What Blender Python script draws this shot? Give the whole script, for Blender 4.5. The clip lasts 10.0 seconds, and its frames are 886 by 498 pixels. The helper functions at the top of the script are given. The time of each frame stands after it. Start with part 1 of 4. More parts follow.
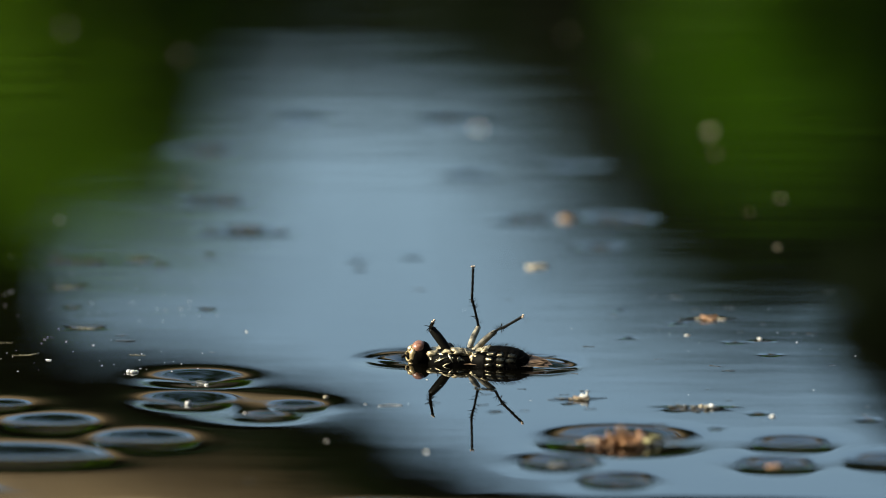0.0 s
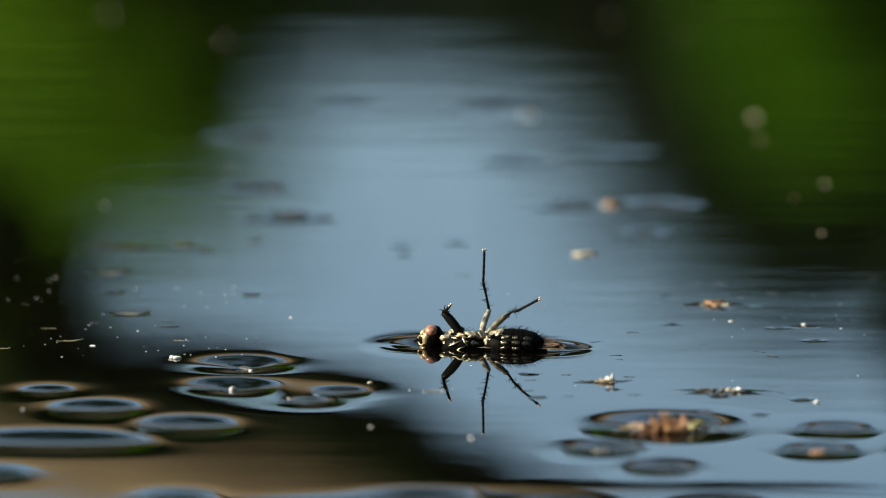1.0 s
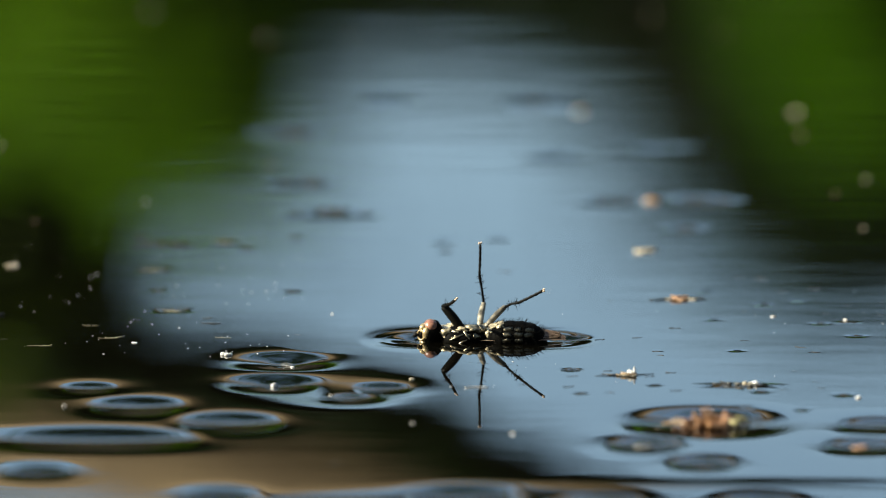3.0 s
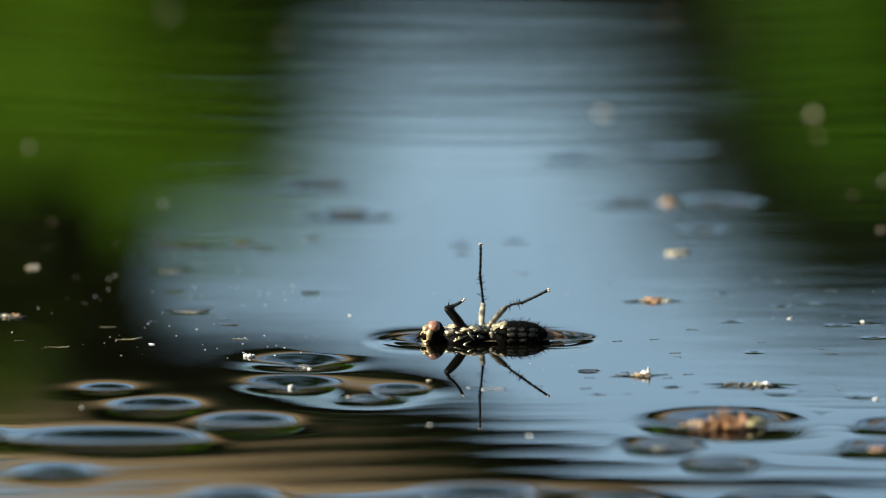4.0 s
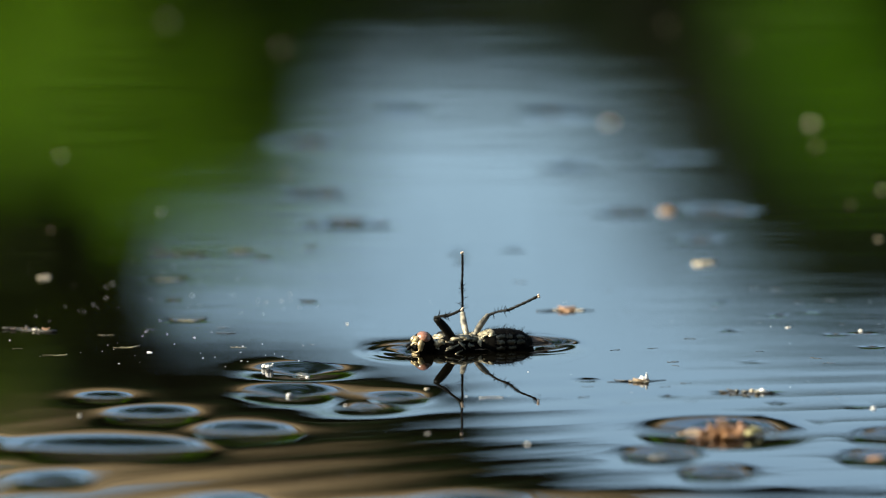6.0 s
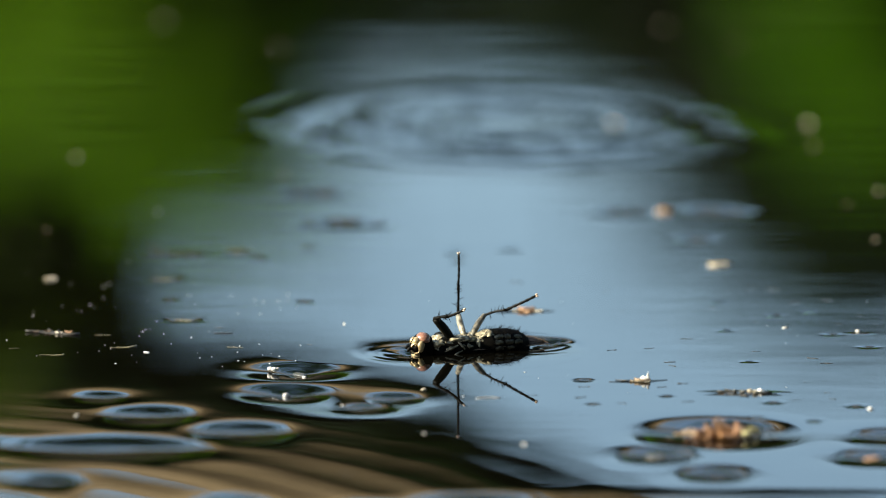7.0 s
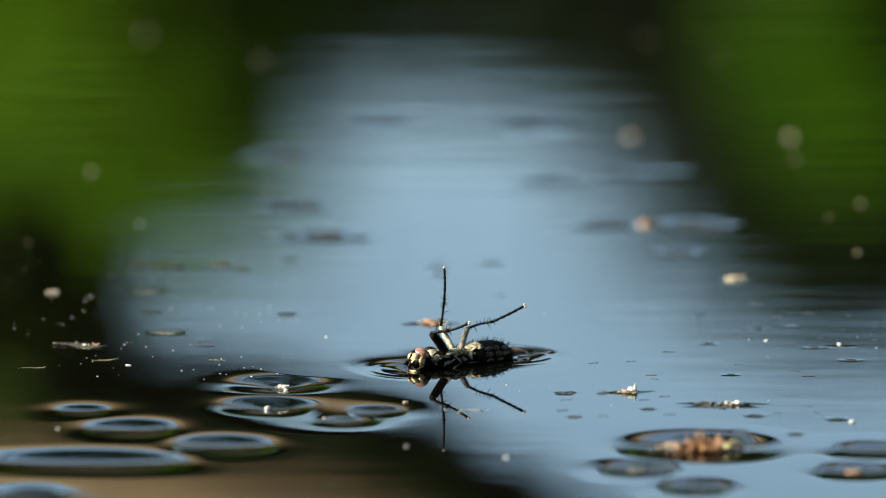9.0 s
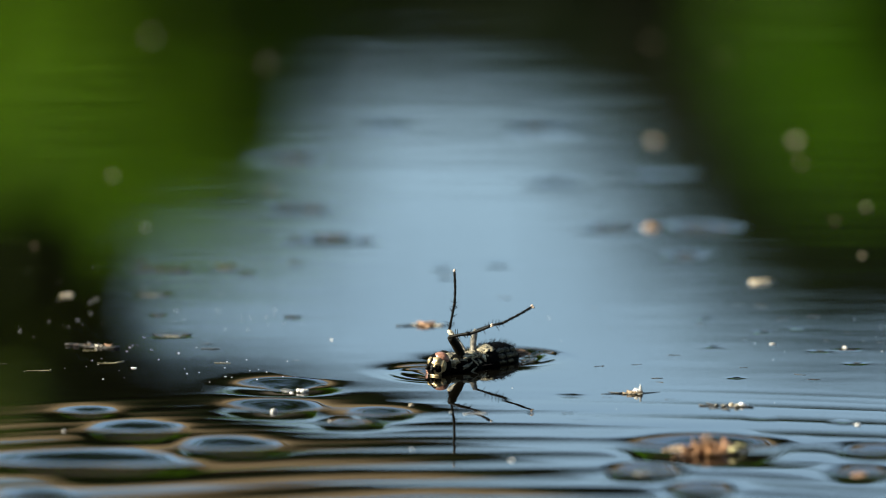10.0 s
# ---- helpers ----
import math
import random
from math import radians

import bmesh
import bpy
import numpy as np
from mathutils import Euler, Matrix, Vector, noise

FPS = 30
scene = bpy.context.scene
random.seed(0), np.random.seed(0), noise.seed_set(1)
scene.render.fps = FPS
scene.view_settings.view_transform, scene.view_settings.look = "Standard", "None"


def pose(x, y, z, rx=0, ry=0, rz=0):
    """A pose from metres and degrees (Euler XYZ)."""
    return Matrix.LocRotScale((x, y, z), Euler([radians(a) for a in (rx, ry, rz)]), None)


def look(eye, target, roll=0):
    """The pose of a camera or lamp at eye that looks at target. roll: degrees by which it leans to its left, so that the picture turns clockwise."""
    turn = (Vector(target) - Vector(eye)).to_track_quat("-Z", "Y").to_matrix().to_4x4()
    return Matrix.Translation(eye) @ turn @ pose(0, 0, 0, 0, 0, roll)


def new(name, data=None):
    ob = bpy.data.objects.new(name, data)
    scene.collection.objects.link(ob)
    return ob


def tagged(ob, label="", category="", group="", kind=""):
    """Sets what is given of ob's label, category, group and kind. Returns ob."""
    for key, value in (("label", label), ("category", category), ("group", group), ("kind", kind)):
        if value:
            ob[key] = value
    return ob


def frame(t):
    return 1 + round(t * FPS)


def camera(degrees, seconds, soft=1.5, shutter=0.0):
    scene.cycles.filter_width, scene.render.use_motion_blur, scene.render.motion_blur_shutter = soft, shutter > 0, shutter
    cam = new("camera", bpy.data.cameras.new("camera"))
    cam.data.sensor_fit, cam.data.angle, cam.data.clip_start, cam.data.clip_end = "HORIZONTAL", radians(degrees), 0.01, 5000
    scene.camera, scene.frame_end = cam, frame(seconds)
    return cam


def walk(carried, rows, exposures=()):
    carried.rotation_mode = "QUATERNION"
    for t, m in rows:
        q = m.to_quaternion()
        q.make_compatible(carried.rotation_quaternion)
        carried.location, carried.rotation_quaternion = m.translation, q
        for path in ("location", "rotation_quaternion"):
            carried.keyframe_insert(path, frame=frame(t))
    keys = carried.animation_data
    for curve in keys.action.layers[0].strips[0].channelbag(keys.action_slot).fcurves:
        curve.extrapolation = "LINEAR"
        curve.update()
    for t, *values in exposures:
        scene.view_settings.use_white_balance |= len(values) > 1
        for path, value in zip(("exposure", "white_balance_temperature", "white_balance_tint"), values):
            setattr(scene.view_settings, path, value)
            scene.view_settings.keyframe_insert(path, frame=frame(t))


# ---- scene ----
MM = 0.001

# the camera: a long lens close over the water, focused on the floating insect
cam = camera(5.0, 10.0, soft=0.45)
cam.data.dof.use_dof = True
cam.data.dof.focus_distance = 0.946
cam.data.dof.aperture_fstop = 25.0
EYE = (0.0, -0.93557, 0.16497)


def aim(turn, tilt, lean):
    return pose(*EYE, 90 + tilt, 0, -turn) @ pose(0, 0, 0, 0, 0, lean)


walk(cam, [(t, aim(a, b, c)) for t, a, b, c in (
    (0.0, 0.3163, -9.3674, 0.2545),
    (0.5, 0.2025, -9.4020, 0.2351),
    (1.0, 0.0640, -9.4490, 0.2189),
    (1.5, 0.0096, -9.4662, 0.2000),
    (2.0, -0.0868, -9.4616, 0.1459),
    (3.5, -0.1976, -9.4736, 0.0300),
    (4.0, -0.2722, -9.4618, 0.0617),
    (4.5, -0.2624, -9.4521, 0.0722),
    (5.0, -0.2497, -9.4298, 0.0605),
    (5.5, -0.2602, -9.4130, 0.1166),
    (7.0, -0.2432, -9.4131, 0.1730),
    (7.5, -0.2012, -9.3984, 0.2130),
    (8.0, -0.1766, -9.3789, 0.2196),
    (8.5, -0.1492, -9.3640, 0.1869),
    (9.0, -0.1393, -9.3397, 0.2084),
    (9.5, -0.1625, -9.3326, 0.2632),
    (10.0, -0.1719, -9.3227, 0.2377),
)], exposures=((0.0, 1.06, 6500, 3), (1.0, 1.14, 6500, 3), (2.0, 1.24, 6500, 3), (3.5, 1.40, 6500, 3), (7.0, 1.50, 6500, 3), (10.0, 1.50, 6500, 3)))

# daylight: clear sky, sun high to one side
SUN_WAY = Vector((-0.83, -0.11, 0.50)).normalized()
world = bpy.data.worlds.new("sky")
scene.world = world
world.use_nodes = True
wn = world.node_tree.nodes
sky = wn.new("ShaderNodeTexSky")
sky.sky_type = "NISHITA"
sky.sun_disc = False
sky.sun_elevation = math.asin(SUN_WAY.z)
sky.sun_rotation = math.atan2(SUN_WAY.x, SUN_WAY.y)
sky.air_density, sky.dust_density, sky.ozone_density = 1.0, 1.0, 1.6
wn["Background"].inputs["Strength"].default_value = 0.115
world.node_tree.links.new(sky.outputs[0], wn["Background"].inputs["Color"])
sun_data = bpy.data.lights.new("sun", "SUN")
sun_data.energy, sun_data.angle, sun_data.color = 5.0, radians(0.5), (1.0, 0.91, 0.76)
sun = new("sun", sun_data)
sun.matrix_world = look((0, 0, 30), Vector((0, 0, 30)) - SUN_WAY)


# ---------------- materials ----------------
def material(name, a, b, rough=0.6, fine=2000.0, coarse=300.0, bump=0.0, metal=0.0, spec=0.5, sheen=0.0, through_light=0.0, detail=4.0, coat=0.0):
    """Two-scale mottling between the colours a and b; fine and coarse are noise scales in 1/m, bump a depth in metres."""
    m = bpy.data.materials.new(name)
    m.use_nodes = True
    n, l = m.node_tree.nodes, m.node_tree.links
    bs = n["Principled BSDF"]
    co = n.new("ShaderNodeTexCoord")
    n1 = n.new("ShaderNodeTexNoise")
    n1.inputs["Scale"].default_value, n1.inputs["Detail"].default_value = fine, detail
    n2 = n.new("ShaderNodeTexNoise")
    n2.inputs["Scale"].default_value, n2.inputs["Detail"].default_value = coarse, 3.0
    l.new(co.outputs["Object"], n1.inputs["Vector"])
    l.new(co.outputs["Object"], n2.inputs["Vector"])
    add = n.new("ShaderNodeMath")
    add.operation = "MULTIPLY_ADD"
    add.inputs[1].default_value = 0.6
    l.new(n1.outputs["Fac"], add.inputs[0])
    half = n.new("ShaderNodeMath")
    half.operation = "MULTIPLY"
    half.inputs[1].default_value = 0.4
    l.new(n2.outputs["Fac"], half.inputs[0])
    l.new(half.outputs[0], add.inputs[2])
    ramp = n.new("ShaderNodeValToRGB")
    ramp.color_ramp.elements[0].position, ramp.color_ramp.elements[1].position = 0.36, 0.64
    ramp.color_ramp.elements[0].color, ramp.color_ramp.elements[1].color = (*a, 1), (*b, 1)
    l.new(add.outputs[0], ramp.inputs[0])
    l.new(ramp.outputs[0], bs.inputs["Base Color"])
    bs.inputs["Roughness"].default_value = rough
    bs.inputs["Metallic"].default_value = metal
    bs.inputs["Specular IOR Level"].default_value = spec
    bs.inputs["Sheen Weight"].default_value = sheen
    bs.inputs["Coat Weight"].default_value = coat
    if bump:
        bp = n.new("ShaderNodeBump")
        bp.inputs["Distance"].default_value, bp.inputs["Strength"].default_value = bump, 1.0
        l.new(add.outputs[0], bp.inputs["Height"])
        l.new(bp.outputs[0], bs.inputs["Normal"])
    if through_light:
        tr = n.new("ShaderNodeBsdfTranslucent")
        mix = n.new("ShaderNodeMixShader")
        mix.inputs[0].default_value = through_light
        l.new(ramp.outputs[0], tr.inputs["Color"])
        l.new(bs.outputs[0], mix.inputs[1])
        l.new(tr.outputs[0], mix.inputs[2])
        l.new(mix.outputs[0], n["Material Output"].inputs["Surface"])
    return m


def water_material():
    m = bpy.data.materials.new("pond_water")
    m.use_nodes = True
    n, l = m.node_tree.nodes, m.node_tree.links
    bs = n["Principled BSDF"]
    bs.inputs["Base Color"].default_value = (0.0016, 0.0014, 0.0008, 1)
    bs.inputs["Roughness"].default_value = 0.015
    bs.inputs["IOR"].default_value = 1.333
    geo = n.new("ShaderNodeNewGeometry")
    mp = n.new("ShaderNodeMapping")
    mp.inputs["Scale"].default_value = (0.35, 1.0, 1.0)
    l.new(geo.outputs["Position"], mp.inputs["Vector"])
    n1 = n.new("ShaderNodeTexNoise")
    n1.inputs["Scale"].default_value, n1.inputs["Detail"].default_value = 75.0, 2.5
    l.new(mp.outputs[0], n1.inputs["Vector"])
    bp = n.new("ShaderNodeBump")
    bp.inputs["Distance"].default_value, bp.inputs["Strength"].default_value = 0.000013, 1.0
    l.new(n1.outputs["Fac"], bp.inputs["Height"])
    l.new(bp.outputs[0], bs.inputs["Normal"])
    return m


WATER = water_material()
CUTICLE = material("black_cuticle", (0.0008, 0.0008, 0.0008), (0.005, 0.0045, 0.0035), 0.5, 3000, 500, 0.00004, spec=0.015)
LEG_DARK = material("dark_leg", (0.003, 0.003, 0.002), (0.007, 0.006, 0.004), 0.5, 4000, 800, 0.00002, spec=0.08)
LEG_MID = material("part_dusted_leg", (0.006, 0.005, 0.003), (0.30, 0.26, 0.18), 0.40, 1800, 600, 0.00006)
LEG_PALE = material("dusted_leg", (0.008, 0.006, 0.003), (0.46, 0.40, 0.28), 0.55, 1500, 500, 0.00006)
PRUINA = material("satin_silver_bloom", (0.030, 0.025, 0.015), (0.34, 0.29, 0.19), 0.30, 3000, 700, 0.00005, metal=1.0)
CHEQUER = material("silver_chequer", (0.008, 0.007, 0.004), (0.135, 0.115, 0.074), 0.30, 3000, 700, 0.00005, metal=1.0)
DUSTED = material("pale_dusted_cuticle", (0.08, 0.065, 0.038), (0.66, 0.55, 0.34), 0.45, 2200, 600, 0.00010, metal=0.45)
FACE = material("gold_face_hair", (0.035, 0.022, 0.008), (0.66, 0.49, 0.24), 0.34, 1900, 600, 0.00003, metal=0.45)
EYE_RED = material("red_compound_eye", (0.13, 0.042, 0.020), (0.34, 0.17, 0.10), 0.30, 5000, 600, 0.00001, coat=0.4)
WING = material("brown_wing", (0.14, 0.085, 0.05), (0.52, 0.37, 0.25), 0.35, 1500, 400, 0.00002, through_light=0.3)
BRISTLE = material("black_bristle", (0.001, 0.001, 0.001), (0.004, 0.003, 0.002), 0.6, 4000, 800, spec=0.05)
CLAW = material("pale_pad", (0.35, 0.22, 0.13), (0.75, 0.62, 0.48), 0.5, 4000, 800)
WHITE = material("white_fluff", (0.55, 0.52, 0.46), (0.85, 0.83, 0.78), 0.7, 2500, 600, 0.00005)
CREAM = material("cream_husk", (0.30, 0.24, 0.15), (0.66, 0.58, 0.43), 0.6, 2200, 500, 0.00008)
ORANGE = material("orange_husk", (0.20, 0.095, 0.040), (0.48, 0.29, 0.16), 0.55, 2000, 400, 0.00008)
RUST = material("wet_rust_leaf", (0.050, 0.022, 0.008), (0.29, 0.145, 0.060), 0.35, 1200, 260, 0.0002)
TAN = material("wet_tan_leaf", (0.11, 0.070, 0.038), (0.34, 0.24, 0.14), 0.35, 1000, 240, 0.0002)
SLATE = material("wet_grey_leaf", (0.035, 0.035, 0.03), (0.16, 0.15, 0.125), 0.25, 1000, 240, 0.0002)
YELLOW = material("yellow_bud", (0.24, 0.20, 0.06), (0.48, 0.42, 0.20), 0.45, 1500, 400, 0.0001)
DARK_BIT = material("dark_litter", (0.005, 0.0045, 0.003), (0.040, 0.032, 0.018), 0.5, 2000, 400, 0.0001)
OLIVE = material("olive_litter", (0.05, 0.045, 0.015), (0.20, 0.17, 0.07), 0.5, 1500, 350, 0.0001)
BARK = material("sunlit_brown_bark", (0.15, 0.100, 0.045), (0.44, 0.315, 0.17), 0.85, 40, 6, 0.012)
BARK_TWIG = material("dry_twig_bark", (0.080, 0.053, 0.024), (0.285, 0.200, 0.098), 0.85, 400, 60, 0.001)
BARK_DARK = material("dark_bark", (0.020, 0.015, 0.010), (0.07, 0.052, 0.035), 0.9, 40, 6, 0.012)
SOIL = material("damp_bank_soil", (0.018, 0.014, 0.008), (0.07, 0.055, 0.03), 0.95, 12, 1.2, 0.01)
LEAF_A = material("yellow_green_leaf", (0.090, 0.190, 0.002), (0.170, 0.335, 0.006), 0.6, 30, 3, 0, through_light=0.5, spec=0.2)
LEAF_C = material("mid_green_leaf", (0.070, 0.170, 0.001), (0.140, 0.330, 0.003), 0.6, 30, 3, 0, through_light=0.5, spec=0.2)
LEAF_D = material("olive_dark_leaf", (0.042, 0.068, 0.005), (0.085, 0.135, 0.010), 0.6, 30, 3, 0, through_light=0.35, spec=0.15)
# Near-black green: the shade inside the thickets is put into this leaf colour.
LEAF_B = material("shaded_green_leaf", (0.004, 0.012, 0.001), (0.014, 0.032, 0.003), 0.6, 30, 3, 0, through_light=0.25, spec=0.15)


# ---------------- mesh helpers ----------------
def mesh_of(name, bm, mat, smooth=True):
    me = bpy.data.meshes.new(name)
    bm.normal_update()
    bm.to_mesh(me)
    bm.free()
    me.materials.append(mat)
    if smooth:
        me.polygons.foreach_set("use_smooth", [True] * len(me.polygons))
    return me


def part(name, bm, mat, parent, label="", smooth=True):
    ob = new(name, mesh_of(name, bm, mat, smooth))
    ob.parent = parent
    if label:
        tagged(ob, label)
    return ob


def thing(name, label, category, group="", at=None):
    ob = new(name)
    ob.empty_display_size = 0.002
    if at is not None:
        ob.matrix_basis = at
    return tagged(ob, label, category, group)


def array_mesh(name, verts, faces, mat):
    """A smooth mesh from numpy arrays of vertices (n, 3) and quads (m, 4)."""
    me = bpy.data.meshes.new(name)
    me.vertices.add(len(verts))
    me.vertices.foreach_set("co", np.ascontiguousarray(verts, dtype=np.float32).ravel())
    me.loops.add(faces.size)
    me.loops.foreach_set("vertex_index", np.ascontiguousarray(faces, dtype=np.int32).ravel())
    me.polygons.add(len(faces))
    me.polygons.foreach_set("loop_start", np.arange(0, faces.size, faces.shape[1], dtype=np.int32))
    me.polygons.foreach_set("use_smooth", np.ones(len(faces), dtype=bool))
    me.update(calc_edges=True)
    me.validate()
    me.materials.append(mat)
    return me


def blob(bm, centre, size, rot=(0, 0, 0), rough=0.0, freq=1.0, seed=0.0, u=20, v=12):
    """An ellipsoid with a noise-worn surface; all lengths in the mesh's own units."""
    m = Matrix.LocRotScale(Vector(centre), Euler([radians(a) for a in rot]), None)
    made = bmesh.ops.create_uvsphere(bm, u_segments=u, v_segments=v, radius=1.0)["verts"]
    for w in made:
        p = w.co.copy()
        o = Vector((seed, seed * 0.7, seed * 1.3))
        k = 1 + rough * (noise.noise(p * freq + o) + 0.5 * noise.noise(p * freq * 2.7 + o))
        w.co = m @ Vector((p.x * size[0] * k, p.y * size[1] * k, p.z * size[2] * k))
    return made


def tube(bm, pts, radii, seg=10, cap=True):
    """A round limb along points, with a radius at each."""
    pts = [Vector(p) for p in pts]
    rings = []
    side = None
    for i, p in enumerate(pts):
        d = (pts[min(i + 1, len(pts) - 1)] - pts[max(i - 1, 0)]).normalized()
        if side is None:
            side = d.orthogonal().normalized()
        side = (side - d * side.dot(d)).normalized()
        other = d.cross(side)
        rings.append([bm.verts.new(p + (side * math.cos(2 * math.pi * j / seg) + other * math.sin(2 * math.pi * j / seg)) * radii[i]) for j in range(seg)])
    for a, b in zip(rings, rings[1:]):
        for j in range(seg):
            bm.faces.new((a[j], a[(j + 1) % seg], b[(j + 1) % seg], b[j]))
    if cap:
        bm.faces.new(list(reversed(rings[0])))
        bm.faces.new(rings[-1])


def curve_points(pts, n):
    """n points on a smooth curve through the given ones."""
    p = [Vector(q) for q in pts]
    p = [p[0] * 2 - p[1]] + p + [p[-1] * 2 - p[-2]]
    out = []
    spans = len(p) - 3
    for k in range(n):
        s = k / (n - 1) * spans
        i = min(int(s), spans - 1)
        t = s - i
        a, b, c, d = p[i:i + 4]
        out.append(0.5 * ((2 * b) + (c - a) * t + (2 * a - 5 * b + 4 * c - d) * t * t + (3 * b - a - 3 * c + d) * t ** 3))
    return out


# ---------------- water ----------------
# floating litter weighs the surface down: x, y, radius and depth of each dent, in mm
DENTS = (
    (-17.6, -9.7, 5.2, 0.510), (-17.2, -10.2, 2.2, 0.440),
    (-18.4, -21, 4.8, 0.510), (-17.8, -21.2, 2.4, 0.270),
    (-8.2, -23.7, 2.9, 0.380), (-10.9, -28.6, 2.9, 0.380), (-12.9, -24.6, 9.5, 0.045),
    (-35.1, -23.8, 2.8, 0.340), (-30.4, -32.9, 4.8, 0.720), (-21.9, -41.2, 5.2, 0.790),
    (-33.4, -49.4, 5.8, 0.820, 1.75), (-47.5, -48, 4.4, 0.680),
    (-38, -65, 2.9, 0.420), (-22, -76, 3.5, 0.550), (-1, -76, 5.2, 0.750),
    (11, -79, 4.2, 0.610), (24.6, -79, 4.2, 0.610),
    (20.8, -40.6, 7.8, 1.120), (15.3, -51.7, 3.9, 0.580), (20.1, -60.5, 3.4, 0.510),
    (36.2, -42, 3.7, 0.610), (34.5, -52.2, 3.5, 0.610), (44.5, -50, 3.7, 0.610),
    (26.0, -119.6, 54.0, 0.60, 1.6),
    (-14.4, 75, 3.2, 0.060), (-17.8, 74.2, 1.6, 0.024), (-11.0, 74.0, 1.6, 0.024),
    (13.6, 82.6, 2.6, 0.075), (15.6, 83.6, 1.8, 0.04), (22.6, 83.2, 3.0, 0.085), (25.4, 82.2, 2.0, 0.050), (21.2, 65.5, 2.2, 0.060),
    (-31.6, 56, 1.3, 0.028), (-29.0, 55.4, 1.4, 0.034), (-24.5, 57, 1.3, 0.030), (-32.0, 40.5, 1.1, 0.024), (-30.4, 40.8, 1.2, 0.026), (-29.6, 17.3, 1.0, 0.022), (-28.0, 17.6, 1.1, 0.024),
    (-18.9, 127.2, 3.0, 0.080), (-21.8, 126.4, 2.0, 0.035), (6.4, 148, 3.0, 0.080), (9.4, 147.2, 2.0, 0.035), (18.6, 116.5, 2.4, 0.022), (21.8, 117.2, 2.0, 0.014),
    (-16.6, 93.9, 2.4, 0.050), (-19.4, 93.2, 2.0, 0.032), (-9.5, 150, 3.2, 0.040), (8.5, 112, 3.0, 0.050), (2.5, 60, 2.0, 0.012), (-3, 58, 2.0, 0.012),
)
# hair-thin scraps dimple the skin in many small places
dimple_rng = random.Random(12)
DENTS += tuple((x, y, r, 0.03 * r) for x, y, r in [(dimple_rng.uniform(21, 46), dimple_rng.uniform(-34, 34), dimple_rng.uniform(0.5, 0.9)) for _ in range(9)]
               + [(dimple_rng.uniform(6, 40), dimple_rng.uniform(-36, -14), dimple_rng.uniform(0.5, 1.0)) for _ in range(6)]
               + [(dimple_rng.uniform(-34, -2), dimple_rng.uniform(16, 70), dimple_rng.uniform(0.5, 1.0)) for _ in range(7)])
HOLE = ((7.5, -0.5), (-1.8, 2.8))  # the insect's own dent fills the strip that its disc sweeps: the strip's two ends, in mm
DISC = 11.8  # radius of the dented disc


def dent_depth(x, y, dents):
    """Depth of the dented skin: deep dents are bowls hung in a skirt of sagging water, shallow ones soft hollows; a fifth number stretches a dent along x."""
    z = np.zeros_like(x)
    for cx, cy, r, d, *wide in dents:
        rr = ((x - cx) / (wide[0] if wide else 1.0)) ** 2 + (y - cy) ** 2
        if d > 0.2:
            z -= 0.043 * r * np.logaddexp(0, 6 * (1 - rr / (0.86 * r) ** 2)) / 6 if r < 20 else 0.0
            z -= sag(np.sqrt(rr), 0.90 * r, 0.030 if r < 20 else 0.045, 1.5 if r < 20 else 2.6, 5.0)
        else:
            z -= 2.2 * d * np.exp(-np.minimum(rr / (0.62 * r) ** 2, 60))
    return z * np.clip((y + 96) / 8, 0, 1)


def sag(r, r0, deep, fall, reach, bowl=0.0):
    """Water hung from a rim of radius r0: a skirt that falls off outwards, ending at the reach, and a bowl within."""
    out = np.clip(r - r0, 0, None)
    w = np.clip((reach - out) / (0.9 * reach), 0, 1)
    skirt = deep * np.exp(-out / fall) * w * w * (3 - 2 * w)
    return skirt + bowl * deep / fall * r0 * np.clip(1 - (r / r0) ** 2, 0, None)


def grid_mesh(name, xs, ys, height, keep, mat):
    X, Y = np.meshgrid(xs, ys)
    Z = height(X, Y)
    V = np.stack([X, Y, Z], -1).reshape(-1, 3) * MM
    i = np.arange(len(ys) - 1)[:, None] * len(xs) + np.arange(len(xs) - 1)[None]
    Q = np.stack([i, i + 1, i + len(xs) + 1, i + len(xs)], -1)
    ok = keep((X[:-1, :-1] + X[1:, 1:]) / 2, (Y[:-1, :-1] + Y[1:, 1:]) / 2)
    return V, Q[ok]


def off_line(x, y, ends):
    """Distance from the line between two points."""
    (ax, ay), (bx, by) = ends
    u = np.clip(((x - ax) * (bx - ax) + (y - ay) * (by - ay)) / ((bx - ax) ** 2 + (by - ay) ** 2), 0, 1)
    return np.hypot(x - ax - u * (bx - ax), y - ay - u * (by - ay))


def build_water():
    xs, ys = np.arange(-72, 72.01, 0.4), np.arange(-96, 246.01, 0.3)
    V, Q = grid_mesh("water", xs, ys, lambda x, y: dent_depth(x, y, DENTS), lambda x, y: off_line(x, y, HOLE) > DISC + 0.1, WATER)
    # the plain rest of the pond, out to the bank
    n0 = len(V)
    gx, gy = [-9.0, -0.072, 0.072, 9.0], [-4.0, -0.096, 0.246, 13.0]
    far = np.array([(x, y, 0.0) for y in gy for x in gx])
    quads = [(n0 + 4 * j + i, n0 + 4 * j + i + 1, n0 + 4 * j + i + 5, n0 + 4 * j + i + 4) for j in range(3) for i in range(3) if (i, j) != (1, 1)]
    ob = new("water", array_mesh("water", np.concatenate([V, far]), np.concatenate([Q, np.array(quads)]), WATER))
    tagged(ob, "still dark pond water mirroring sky and trees", "water", kind="structure")


